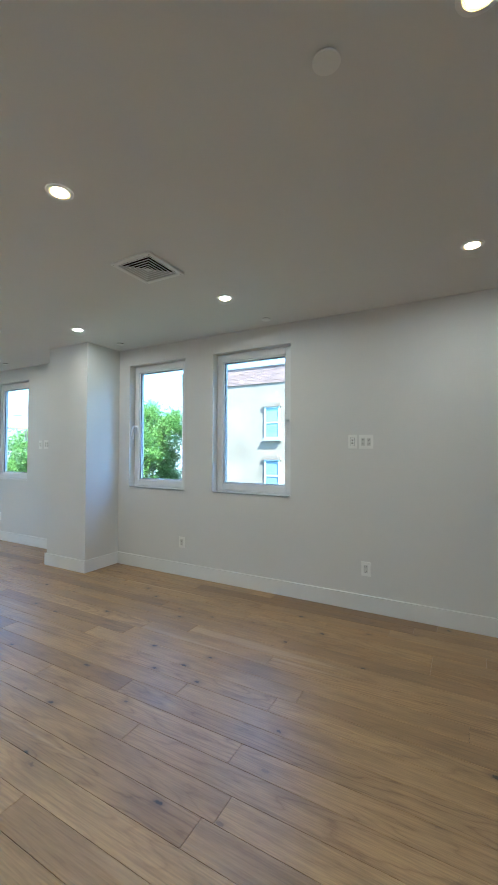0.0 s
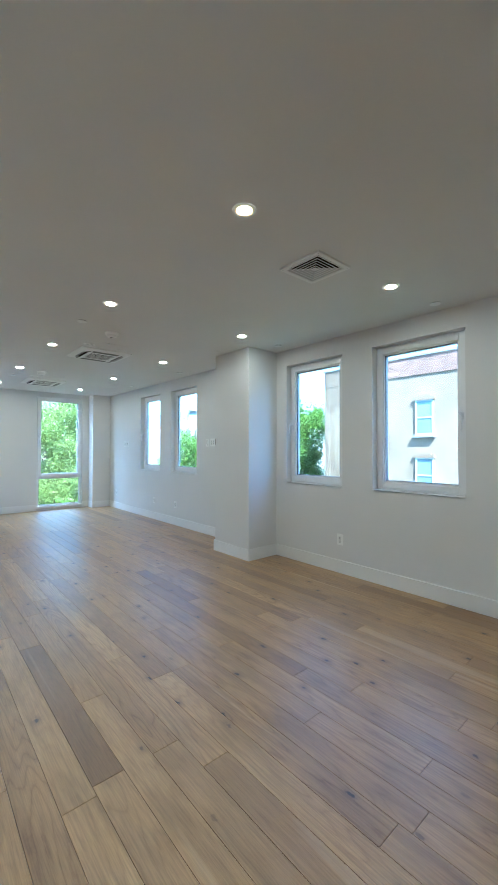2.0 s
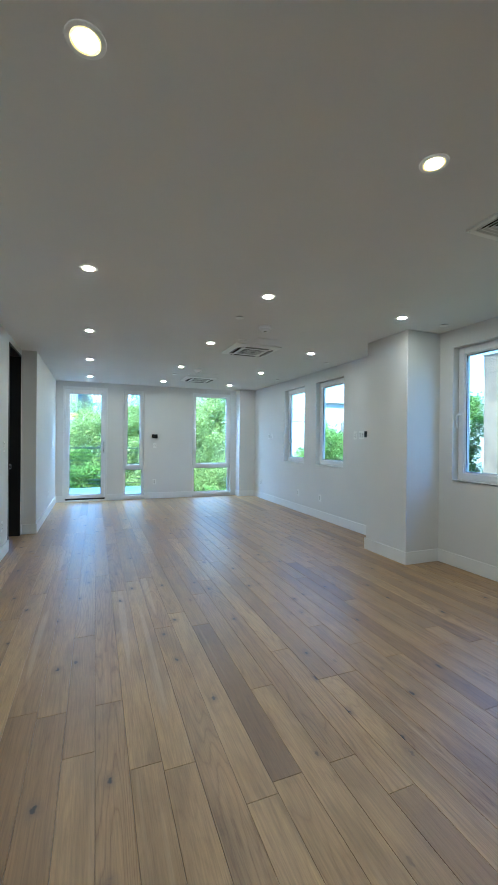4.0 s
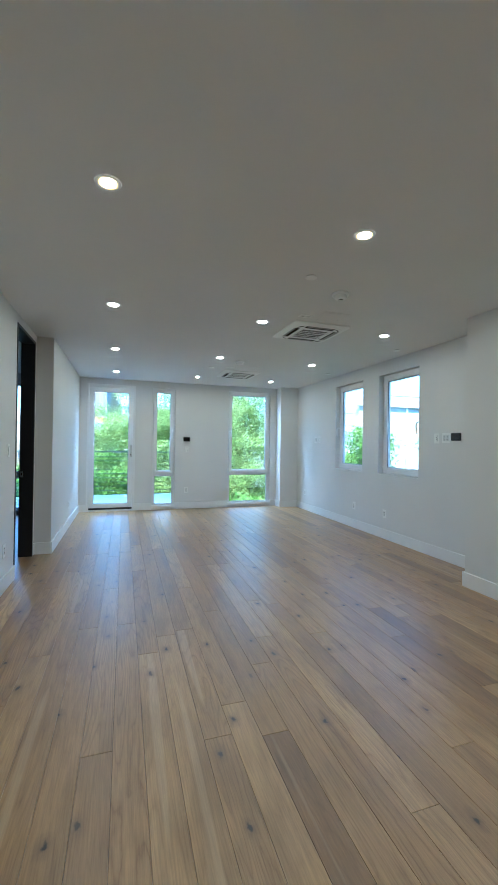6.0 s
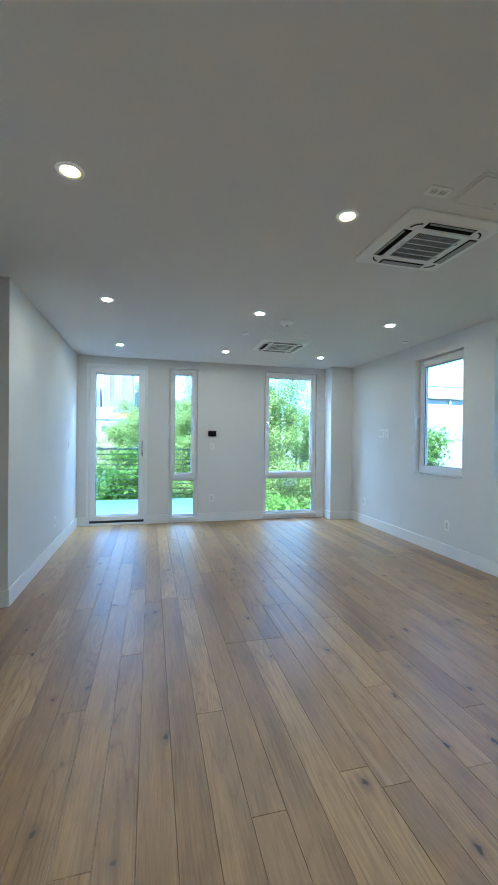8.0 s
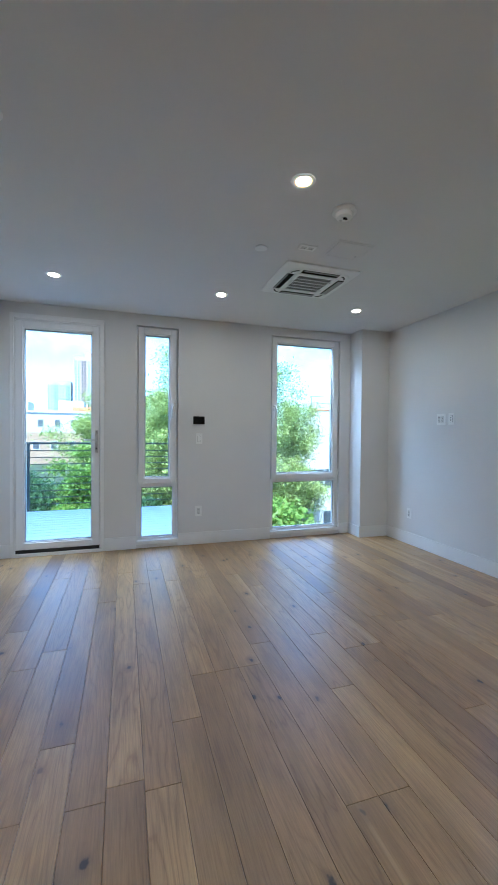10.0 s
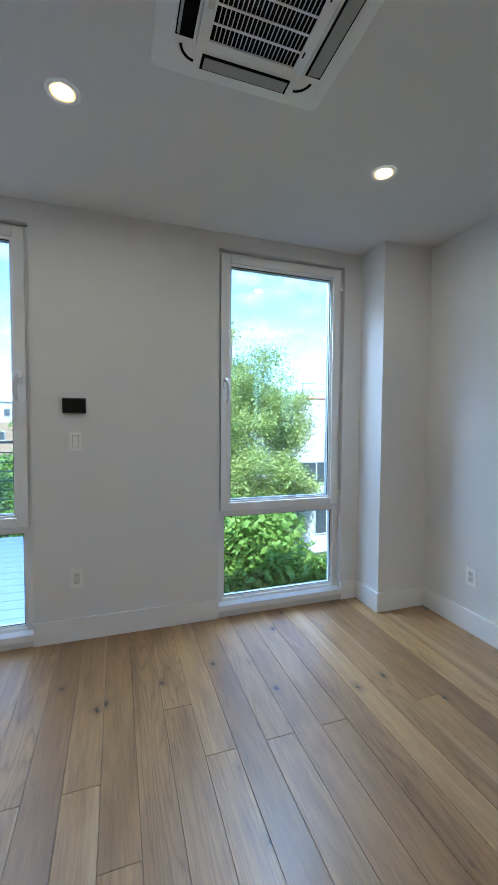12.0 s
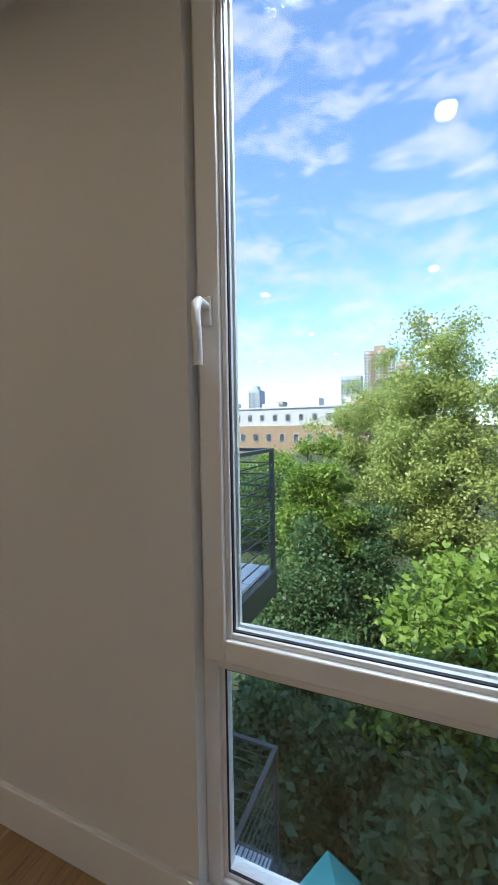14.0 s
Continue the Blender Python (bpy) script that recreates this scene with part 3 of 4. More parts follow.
def cassette():
    """Four-way ceiling cassette: moulded fascia, four outlets with flaps, a slotted return grille."""
    e = empty("air_conditioner", label="white four-way ceiling cassette air conditioner", category="air conditioner", group="ceiling cassette units")
    s, zt = 0.312, -0.028
    bm = bmesh.new()

    def loop(r, c, z):
        pts = []
        for k in range(4):
            a0 = k * math.pi / 2
            cx, cy = (r - c) * (1 if k in (0, 3) else -1), (r - c) * (1 if k in (0, 1) else -1)
            for j in range(7):
                a = a0 + j / 6 * math.pi / 2
                pts.append(bm.verts.new((cx + c * math.cos(a), cy + c * math.sin(a), z)))
        return pts
    loops = [loop(s, 0.03, 0.0), loop(s, 0.03, -0.010), loop(s - 0.006, 0.03, -0.014), loop(0.262, 0.075, -0.022), loop(0.256, 0.075, zt), loop(0.185, 0.03, zt), loop(0.183, 0.03, -0.012)]
    for a, b in zip(loops, loops[1:]):
        for i in range(28):
            j = (i + 1) % 28
            bm.faces.new((a[i], b[i], b[j], a[j]))
    bmesh.ops.recalc_face_normals(bm, faces=bm.faces)
    finish("fascia", bm, PLASTIC, e)
    for k in range(4):
        rot = pose(0, 0, 0, 0, 0, 90 * k)
        o = boxes("outlet", [(-0.156, 0.194, zt - 0.0015, 0.156, 0.250, zt + 0.004)], DARK, e)
        o.matrix_basis = rot
        swung = k in (1, 2)
        half = 0.005 if swung else 0.023
        f = boxes("flap", [(-0.148, -half, -0.001, 0.148, half, 0.001)], FLAP, e, bevel=0.001)
        f.matrix_basis = rot @ pose(0, 0.242 if swung else 0.222, zt - 0.005, 40 if swung else 4)
        arc = tube("corner_slot", [(0.172 + 0.058 * math.cos(radians(q)), 0.172 + 0.058 * math.sin(radians(q)), zt) for q in range(10, 81, 10)], 0.0045, DARK, e)
        arc.matrix_basis = rot
    boxes("grille_back", [(-0.176, -0.176, zt + 0.008, 0.176, 0.176, zt + 0.012)], DARK, e)
    w = 0.145
    boxes("grille", ring2(0.1815, w, zt - 0.003, zt + 0.004), PLASTIC, e, bevel=0.001)
    bars = [(-w + i * 2 * w / 21 - 0.0013, -w, zt - 0.002, -w + i * 2 * w / 21 + 0.0013, w, zt) for i in range(1, 21)]
    tagged(boxes("grille_bars", bars, GRILLE, e), kind="stuff")
    tagged(boxes("grille_cross_bars", [(-w, -w + i * 2 * w / 5 - 0.0028, zt - 0.0035, w, -w + i * 2 * w / 5 + 0.0028, zt) for i in range(1, 5)], PLASTIC, e), kind="stuff")
    boxes("indicator", [(-0.172, -0.05, zt - 0.0045, -0.152, 0.05, zt - 0.003)], GRILLE, e, bevel=0.001)
    tagged(boxes("latch", [(0.153, -0.10, zt - 0.0045, 0.158, -0.08, zt - 0.003), (0.153, 0.08, zt - 0.0045, 0.158, 0.10, zt - 0.003)], DARK, e), kind="stuff")
    return e


def ring2(r, w, z0, z1):
    return [(-r, -r, z0, -w, r, z1), (w, -r, z0, r, r, z1), (-w, -r, z0, w, -w, z1), (-w, w, z0, w, r, z1)]


ac = cassette()
ac.matrix_basis = pose(-1.648, -4.103, H)
copy_thing(ac, pose(-1.665, -1.378, H))


def diffuser():
    e = empty("air_vent", pose(-1.450, -7.490, H), label="square white ceiling vent with stepped louvres", category="vent")
    r = 0.165
    boxes("flange", [(-r, -r, -0.014, -r + 0.03, r, 0), (r - 0.03, -r, -0.014, r, r, 0), (-r + 0.03, -r, -0.014, r - 0.03, -r + 0.03, 0), (-r + 0.03, r - 0.03, -0.014, r - 0.03, r, 0)], PLASTIC, e, bevel=0.002)
    boxes("throat", [(-0.135, -0.135, -0.0012, 0.135, 0.135, -0.0004)], DARK, e)
    for k, q in enumerate((0.132, 0.108, 0.084, 0.060, 0.037)):
        bm = bmesh.new()
        for sgn in range(4):
            a = radians(90 * sgn)
            c, s_ = math.cos(a), math.sin(a)
            pts = [(q, -q, -0.013), (q, q, -0.013), (q - 0.016, q - 0.016, -0.002), (q - 0.016, -q + 0.016, -0.002)]
            vs = [bm.verts.new((x * c - y * s_, x * s_ + y * c, z)) for x, y, z in pts]
            bm.faces.new(vs)
        ob = finish("louvre", bm, GRILLE, e)
        ob.modifiers.new("thickness", "SOLIDIFY").thickness = 0.0015
        boxes("louvre_lip", ring2(q + 0.001, q - 0.0025, -0.0165, -0.0125), PLASTIC, e)
    boxes("centre_plate", [(-0.020, -0.020, -0.015, 0.020, 0.020, -0.012)], PLASTIC, e, bevel=0.002)
    screws = [(x * 0.15, y * 0.15) for x in (-1, 1) for y in (-1, 1)]
    tagged(boxes("screw", [(x - 0.003, y - 0.003, -0.0155, x + 0.003, y + 0.003, -0.014) for x, y in screws], CHROME, e), kind="stuff")


diffuser()


def access_panel():
    e = empty("access_panel", label="flush white square ceiling access panel", category="access panel", group="ceiling access panels")
    boxes("lid", [(-0.125, -0.10, -0.004, 0.125, 0.10, 0)], CEIL, e, bevel=0.001)
    boxes("rim", [(-0.145, -0.12, -0.003, -0.128, 0.12, 0), (0.128, -0.12, -0.003, 0.145, 0.12, 0), (-0.128, -0.12, -0.003, 0.128, -0.103, 0), (-0.128, 0.103, -0.003, 0.128, 0.12, 0)], CEIL, e)
    boxes("gap", [(-0.128, -0.103, -0.0008, 0.128, 0.103, -0.0002)], DARK, e)
    lathe("latch", [(0, -0.006), (0.006, -0.006), (0.007, -0.004)], CHROME, e).location = (0.09, 0.06, 0)
    return e


ap = access_panel()
ap.matrix_basis = pose(-1.665, -4.605, H)
copy_thing(ap, pose(-1.635, -1.955, H))


def ceiling_sensor():
    e = empty("ceiling_outlet", label="small white rectangular ceiling plate with sockets", category="outlet", group="ceiling plates")
    boxes("plate", [(-0.062, -0.036, -0.006, 0.062, 0.036, 0)], PLASTIC, e, bevel=0.003)
    boxes("face", [(-0.045, -0.017, -0.008, -0.006, 0.017, -0.005), (0.006, -0.017, -0.008, 0.045, 0.017, -0.005)], GRILLE, e, bevel=0.002)
    tagged(boxes("slot", [(x, -0.006, -0.0086, x + 0.003, 0.006, -0.0079) for x in (-0.036, -0.022, 0.015, 0.029)], DARK, e), kind="stuff")
    return e


cs = ceiling_sensor()
cs.matrix_basis = pose(-1.92, -4.555, H)
copy_thing(cs, pose(-1.93, -1.907, H))

# ---- wall plates, built facing -y, origin at their middle on the wall ----


def outlet(gangs=1, screenless=True):
    w = 0.037 if gangs == 1 else 0.0585
    e = empty("outlet", label="white duplex wall outlet in a screwless plate", category="outlet", group="wall outlets")
    boxes("plate", [(-w, -0.006, -0.0585, w, 0, 0.0585)], PLASTIC, e, bevel=0.003)
    for g in range(gangs):
        cx = (g - (gangs - 1) / 2) * 0.046
        boxes("face", [(cx - 0.0165, -0.0085, -0.0335, cx + 0.0165, -0.005, 0.0335)], GRILLE, e, bevel=0.002)
        s = []
        for z in (-0.018, 0.018):
            s += [(cx - 0.0075, -0.0092, z - 0.002, cx - 0.0050, -0.0083, z + 0.007), (cx + 0.0050, -0.0092, z - 0.002, cx + 0.0075, -0.0083, z + 0.006), (cx - 0.002, -0.0092, z - 0.010, cx + 0.002, -0.0083, z - 0.006)]
        tagged(boxes("slot", s, DARK, e), kind="stuff")
    return e


def switch(jack=False):
    e = empty("light_switch", label="white rocker light switch in a wall plate" if not jack else "white wall plate with small jacks", category="switch", group="wall switches")
    boxes("plate", [(-0.037, -0.006, -0.0585, 0.037, 0, 0.0585)], PLASTIC, e, bevel=0.003)
    boxes("recess", [(-0.0172, -0.0066, -0.0342, 0.0172, -0.0058, 0.0342)], GASKET, e)
    boxes("rocker", [(-0.0162, -0.0105, -0.0332, 0.0162, -0.006, 0.0332)], PLASTIC, e, bevel=0.003)
    if jack:
        tagged(boxes("jack", [(-0.006, -0.0115, 0.006, 0.006, -0.0104, 0.016), (-0.006, -0.0115, -0.018, 0.006, -0.0104, -0.008)], DARK, e), kind="stuff")
    return e


o1 = outlet()
o1.matrix_basis = pose(-2.325, 0, 0.372)
for y in (-8.563, -6.632, -3.204, -2.435, -0.655):
    copy_thing(o1, pose(0, y, 0.350, 0, 0, -90))
copy_thing(o1, pose(XL, -1.343, 0.345, 0, 0, 90))
copy_thing(o1, pose(XN, -4.02, 0.35, 0, 0, 90))
o2 = outlet(2)
tagged(o2, "white double-gang outlet plate with four sockets")
o2.matrix_basis = pose(0, -8.568, 1.408, 0, 0, -90)
copy_thing(o2, pose(0, -4.305, 1.410, 0, 0, -90))
copy_thing(o2, pose(0, -1.11, 1.412, 0, 0, -90))
s1 = switch(True)
s1.matrix_basis = pose(0, -8.456, 1.410, 0, 0, -90)
copy_thing(s1, pose(0, -4.162, 1.406, 0, 0, -90))
copy_thing(s1, pose(0, -1.243, 1.414, 0, 0, -90))
s2 = switch()
s2.matrix_basis = pose(-2.322, 0, 1.187)
copy_thing(s2, pose(XL, -0.60, 1.209, 0, 0, 90))
copy_thing(s2, pose(XN, -3.93, 1.22, 0, 0, 90))


def thermostat():
    e = empty("thermostat", label="black rectangular touch thermostat on the wall", category="thermostat", group="wall thermostats")
    boxes("backplate", [(-0.058, -0.006, -0.038, 0.058, 0, 0.038)], BLACK, e)
    boxes("body", [(-0.064, -0.024, -0.044, 0.064, -0.006, 0.044)], BLACK, e, bevel=0.006)
    boxes("screen", [(-0.057, -0.0252, -0.037, 0.057, -0.0238, 0.037)], BLACKGLASS, e, bevel=0.0005)
    return e


th = thermostat()
th.matrix_basis = pose(-2.326, 0, 1.393)
copy_thing(th, pose(0, -4.455, 1.42, 0, 0, -90))

# ---- balcony ----


def balcony():
    x0, x1, y0, y1, z = -8.6, -2.22, 0.11, 2.55, -0.005
    e = empty("balcony", label="steel balcony with pale decking and thin horizontal rails", category="balcony", group="stacked balconies")
    n = 16
    for i in range(n):
        a = y0 + (y1 - y0) * i / n
        boxes("deck_board", [(x0, a, z - 0.03, x1, a + (y1 - y0) / n - 0.006, z)], DECK, e, bevel=0.003)
    boxes("edge_beam", [(x0, y1, z - 0.26, x1 + 0.06, y1 + 0.06, z - 0.035), (x1, y0, z - 0.26, x1 + 0.06, y1, z - 0.035)], RAILM, e, bevel=0.004)
    posts = [(-8.4, y1 + 0.03), (-6.5, y1 + 0.03), (-4.57, y1 + 0.03), (x1 + 0.03, y1 + 0.03), (x1 + 0.03, y0 + 0.04)]
    for px, py in posts:
        boxes("post", [(px - 0.02, py - 0.02, z - 0.27, px + 0.02, py + 0.02, 1.07)], RAILM, e, bevel=0.003)
    boxes("top_rail", [(x0, y1 + 0.008, 1.06, x1 + 0.052, y1 + 0.052, 1.09), (x1 + 0.008, y0, 1.06, x1 + 0.052, y1 + 0.008, 1.09)], RAILM, e, bevel=0.003)
    for k in range(9):
        zz = 0.10 + k * 0.107
        tube("rail_bar", [(x0, y1 + 0.03, zz), (x1 + 0.03, y1 + 0.03, zz), (x1 + 0.03, y0, zz)], 0.007, RAILM, e)
    return e


bal = balcony()
copy_thing(bal, pose(0, 0, -2.85))

# ---- outside: ground, houses, towers ----
GZ = -7.0
tagged(boxes("ground", [(-2500, -2500, GZ - 1, 2500, 2500, GZ)], GRASS), "dark planted back yards", "ground", kind="structure")


def sash_window(parent, m, w, h, arched=False):
    """A facade window facing -y at its own origin (bottom middle of the opening)."""
    fr = boxes("window", ring(-w / 2, w / 2, 0, h, 0.06, -0.02, 0.06) + [(-w / 2 + 0.06, -0.01, h * 0.5 - 0.03, w / 2 - 0.06, 0.05, h * 0.5 + 0.03)], WHITEP, parent)
    fr.matrix_basis = m
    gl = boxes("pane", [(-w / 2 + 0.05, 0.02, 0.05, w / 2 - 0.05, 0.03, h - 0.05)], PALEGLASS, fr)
    boxes("sill", [(-w / 2 - 0.1, -0.12, -0.12, w / 2 + 0.1, 0.06, 0.0)], GREYR, fr)
    if arched:
        boxes("lintel", [(-w / 2 - 0.08, -0.06, h, w / 2 + 0.08, 0.06, h + 0.16), (-w / 2 + 0.1, -0.06, h + 0.16, w / 2 - 0.1, 0.06, h + 0.24)], BEIGEB, fr)
    return fr


def brick_house():
    e = empty("brick_house", label="old row house with worn white painted brick and brick cornice band", category="house")
    x, ya, yb, top = 15.0, -22.0, 5.35, 5.8
    boxes("wall", [(x, ya, GZ, x + 12, yb, top - 0.9)], PAINTED, e)
    boxes("parapet", [(x - 0.02, ya, top - 0.9, x + 12, yb + 0.02, top)], BEIGEB, e)
    boxes("coping", [(x - 0.1, ya - 0.05, top, x + 12, yb + 0.1, top + 0.10)], GREYR, e)
    for k in range(7):
        y = -0.55 - 3.4 * k
        for z in (2.0, -0.75, -3.6):
            sash_window(e, pose(x - 0.06, y, z, 0, 0, -90), 0.85, 1.65, True)
    # courses laid brick by brick: bare red along the parapet, flaking paint down the corner
    rnd = random.Random(4)
    red, bare, painted = bmesh.new(), bmesh.new(), bmesh.new()
    for r in range(12):
        z = top - 0.9 + r * 0.075
        for i in range(66):
            y = yb - 0.02 - i * 0.215 - (0.107 if r % 2 else 0)
            add_box(bare if i < 14 else red, x - 0.045 - rnd.random() * 0.012, y - 0.203, z + 0.004, x - 0.01, y, z + 0.068)
    rows = int((top - 0.9 + 4.2) / 0.075)
    for r in range(rows):
        z = -4.2 + r * 0.075
        for i in range(13):
            y = yb - i * 0.215 - (0.107 if r % 2 else 0)
            wear = noise.noise(Vector((y * 0.8, z * 0.6, 3.1))) + 0.6 * noise.noise(Vector((y * 3.1, z * 2.7, 9.4)))
            flaked = wear > 0.22 or (z > top - 2.2 and wear > -0.35)
            add_box(bare if flaked else painted, x - (0.016 if flaked else 0.024) - rnd.random() * 0.008, y - 0.203, z + 0.004, x, y, z + 0.068)
    for bm, mat in ((red, REDB), (bare, BEIGEB), (painted, PAINTED)):
        tagged(finish("bricks", bm, mat, e), kind="stuff")


brick_house()


def white_house():
    e = empty("white_house", label="modern white stucco house with strip windows and a roof terrace", category="house")
    x0, x1, y0, y1, top = 8.7, 30.0, 20.0, 34.0, 3.0
    boxes("wall", [(x0, y0, GZ, x1, y1, top)], STUCCO, e)
    boxes("wall", [(14.6, y0 - 0.4, GZ, x1 + 6, y1 - 1, top + 1.6)], STUCCO, e)
    boxes("parapet", [(14.3, y0 - 0.7, top + 1.6, x1 + 6, y0 - 0.4, top + 1.72), (14.8, y0 + 0.4, top + 1.6, x1 + 6, y0 + 0.7, top + 2.35)], STUCCO, e)
    tube("roof_rail", [(16.5, y0 + 0.2, top + 2.65), (x1 + 5, y0 + 0.2, top + 2.65)], 0.03, RAILM, e)
    tube("drain_pipe", [(19.2, y0 - 0.5, top + 1.6), (19.2, y0 - 0.5, -4.0)], 0.09, GREYR, e)
    boxes("coping", [(x0 - 0.06, y0 - 0.06, top, x1 + 0.06, y0 + 0.25, top + 0.08), (x0 - 0.06, y0 + 0.25, top, x0 + 0.25, y1, top + 0.08)], ORANGE, e)
    for i in range(8):
        boxes("post", [(x0 + 0.5 + i * 2, y0 + 0.3, top, x0 + 0.55 + i * 2, y0 + 0.35, top + 1.0)], RAILM, e)
    boxes("rail", [(x0 + 0.4, y0 + 0.3, top + 0.96, x0 + 16, y0 + 0.34, top + 1.0), (x0 + 0.4, y0 + 0.3, top + 0.5, x0 + 16, y0 + 0.33, top + 0.52)], RAILM, e)
    for gx, gz, w, h in ((10.1, -2.5, 2.5, 1.5), (14.6, -2.9, 1.6, 1.6), (10.9, -5.8, 1.8, 1.9), (17.5, -2.6, 2.4, 2.4), (17.5, 0.3, 2.4, 1.6), (22, -2.6, 2.4, 2.4)):
        f = boxes("window", ring(gx - w / 2, gx + w / 2, gz, gz + h, 0.09, y0 - 0.05, y0 + 0.05) + [(gx - 0.04, y0 - 0.04, gz + 0.09, gx + 0.04, y0 + 0.04, gz + h - 0.09)], PANEL, e)
        boxes("pane", [(gx - w / 2 + 0.05, y0 - 0.03, gz + 0.05, gx + w / 2 - 0.05, y0 - 0.015, gz + h - 0.05)], DGLASS, f)
    f = boxes("window", [(x0 - 0.05, y0 + 0.3, -2.5, x0 + 0.05, y0 + 0.4, -1.0), (x0 - 0.05, y0 + 1.6, -2.5, x0 + 0.05, y0 + 1.68, -1.0), (x0 - 0.05, y0 + 2.9, -2.5, x0 + 0.05, y0 + 3.0, -1.0),
                         (x0 - 0.05, y0 + 0.4, -2.5, x0 + 0.05, y0 + 2.9, -2.41), (x0 - 0.05, y0 + 0.4, -1.09, x0 + 0.05, y0 + 2.9, -1.0)], PANEL, e)
    boxes("pane", [(x0 - 0.03, y0 + 0.35, -2.45, x0 - 0.015, y0 + 2.95, -1.05)], DGLASS, f)


white_house()


def grey_block():
    e = empty("apartment_block", label="long low pale grey rendered building with flat roof", category="building")
    x0, x1, y0, y1, top = -95.0, -4.0, 120.0, 140.0, 7.2
    boxes("wall", [(x0, y0, GZ, x1, y1, top)], GREYR, e)
    boxes("wall", [(x0, y0 - 6, GZ, x1 - 4, y0 - 0.0, 1.6)], BEIGEB, e)
    boxes("coping", [(x0, y0 - 0.4, top, x1, y0 + 0.6, top + 0.5)], PANEL, e)
    boxes("roof_house", [(-38, y0 + 4, top, -30, y0 + 12, top + 3.4), (-50, y0 + 5, top, -44, y0 + 10, top + 2.0), (-70, y0 + 5, top, -60, y0 + 10, top + 2.6), (-22, y0 + 4, top, -15, y0 + 12, top + 3.8)], STUCCO, e)
    boxes("roof_band", [(-18, y0 + 2, top + 0.2, -4, y0 + 3, top + 2.0)], ORANGE, e)
    for i in range(20):
        x = x0 + 3 + i * 4.4
        for z, yy in ((3.0, y0), (-3.2, y0 - 6)):
            f = boxes("window", ring(x - 0.9, x + 0.9, z, z + 2.4, 0.15, yy - 0.15, yy + 0.1), PANEL, e)
            boxes("pane", [(x - 0.8, yy - 0.08, z + 0.1, x + 0.8, yy - 0.03, z + 2.3)], DGLASS, f)


grey_block()


def tower(x0, x1, y, top, mat, cols, depth=18.0, head=0.0):
    e = empty("tower_block", label="distant brick apartment tower with columns of windows", category="tower", group="distant towers")
    boxes("wall", [(x0, y, GZ, x1, y + depth, top)], mat, e)
    if head:
        c = (x0 + x1) / 2
        boxes("roof_house", [(c - head, y + 4, top, c + head, y + depth - 4, top + 5)], mat, e)
    w = (x1 - x0) / cols
    fl = int((top - 8) / 3.0)
    f, g = [], []
    for c in range(cols):
        cx = x0 + (c + 0.5) * w
        if c % 2 == 0:
            f.append((cx - w * 0.36, y - 0.25, 4, cx + w * 0.36, y, top - 1))
        for k in range(fl):
            z = 6 + k * 3.0
            for s in (-0.2, 0.2):
                g.append((cx + (s - 0.11) * w, y - 0.5, z, cx + (s + 0.11) * w, y - 0.26 if c % 2 == 0 else y - 0.01, z + 1.7))
    boxes("pale_panels", f, PANEL, e)
    tagged(boxes("windows", g, DGLASS, e), kind="stuff")


tower(-49, -21, 400, 74, BROWNT, 5, head=5)
tower(-21, -6, 430, 66, TANT, 3)
tower(-72, -52, 400, 51, BLUET, 4)
tower(51, 86, 300, 77, BROWNT, 6, head=6)
tower(-182, -168, 420, 44, BLUET, 3, head=3)
tower(-150, -140, 420, 30, TANT, 3)
tower(-120, -108, 430, 24, BROWNT, 3)

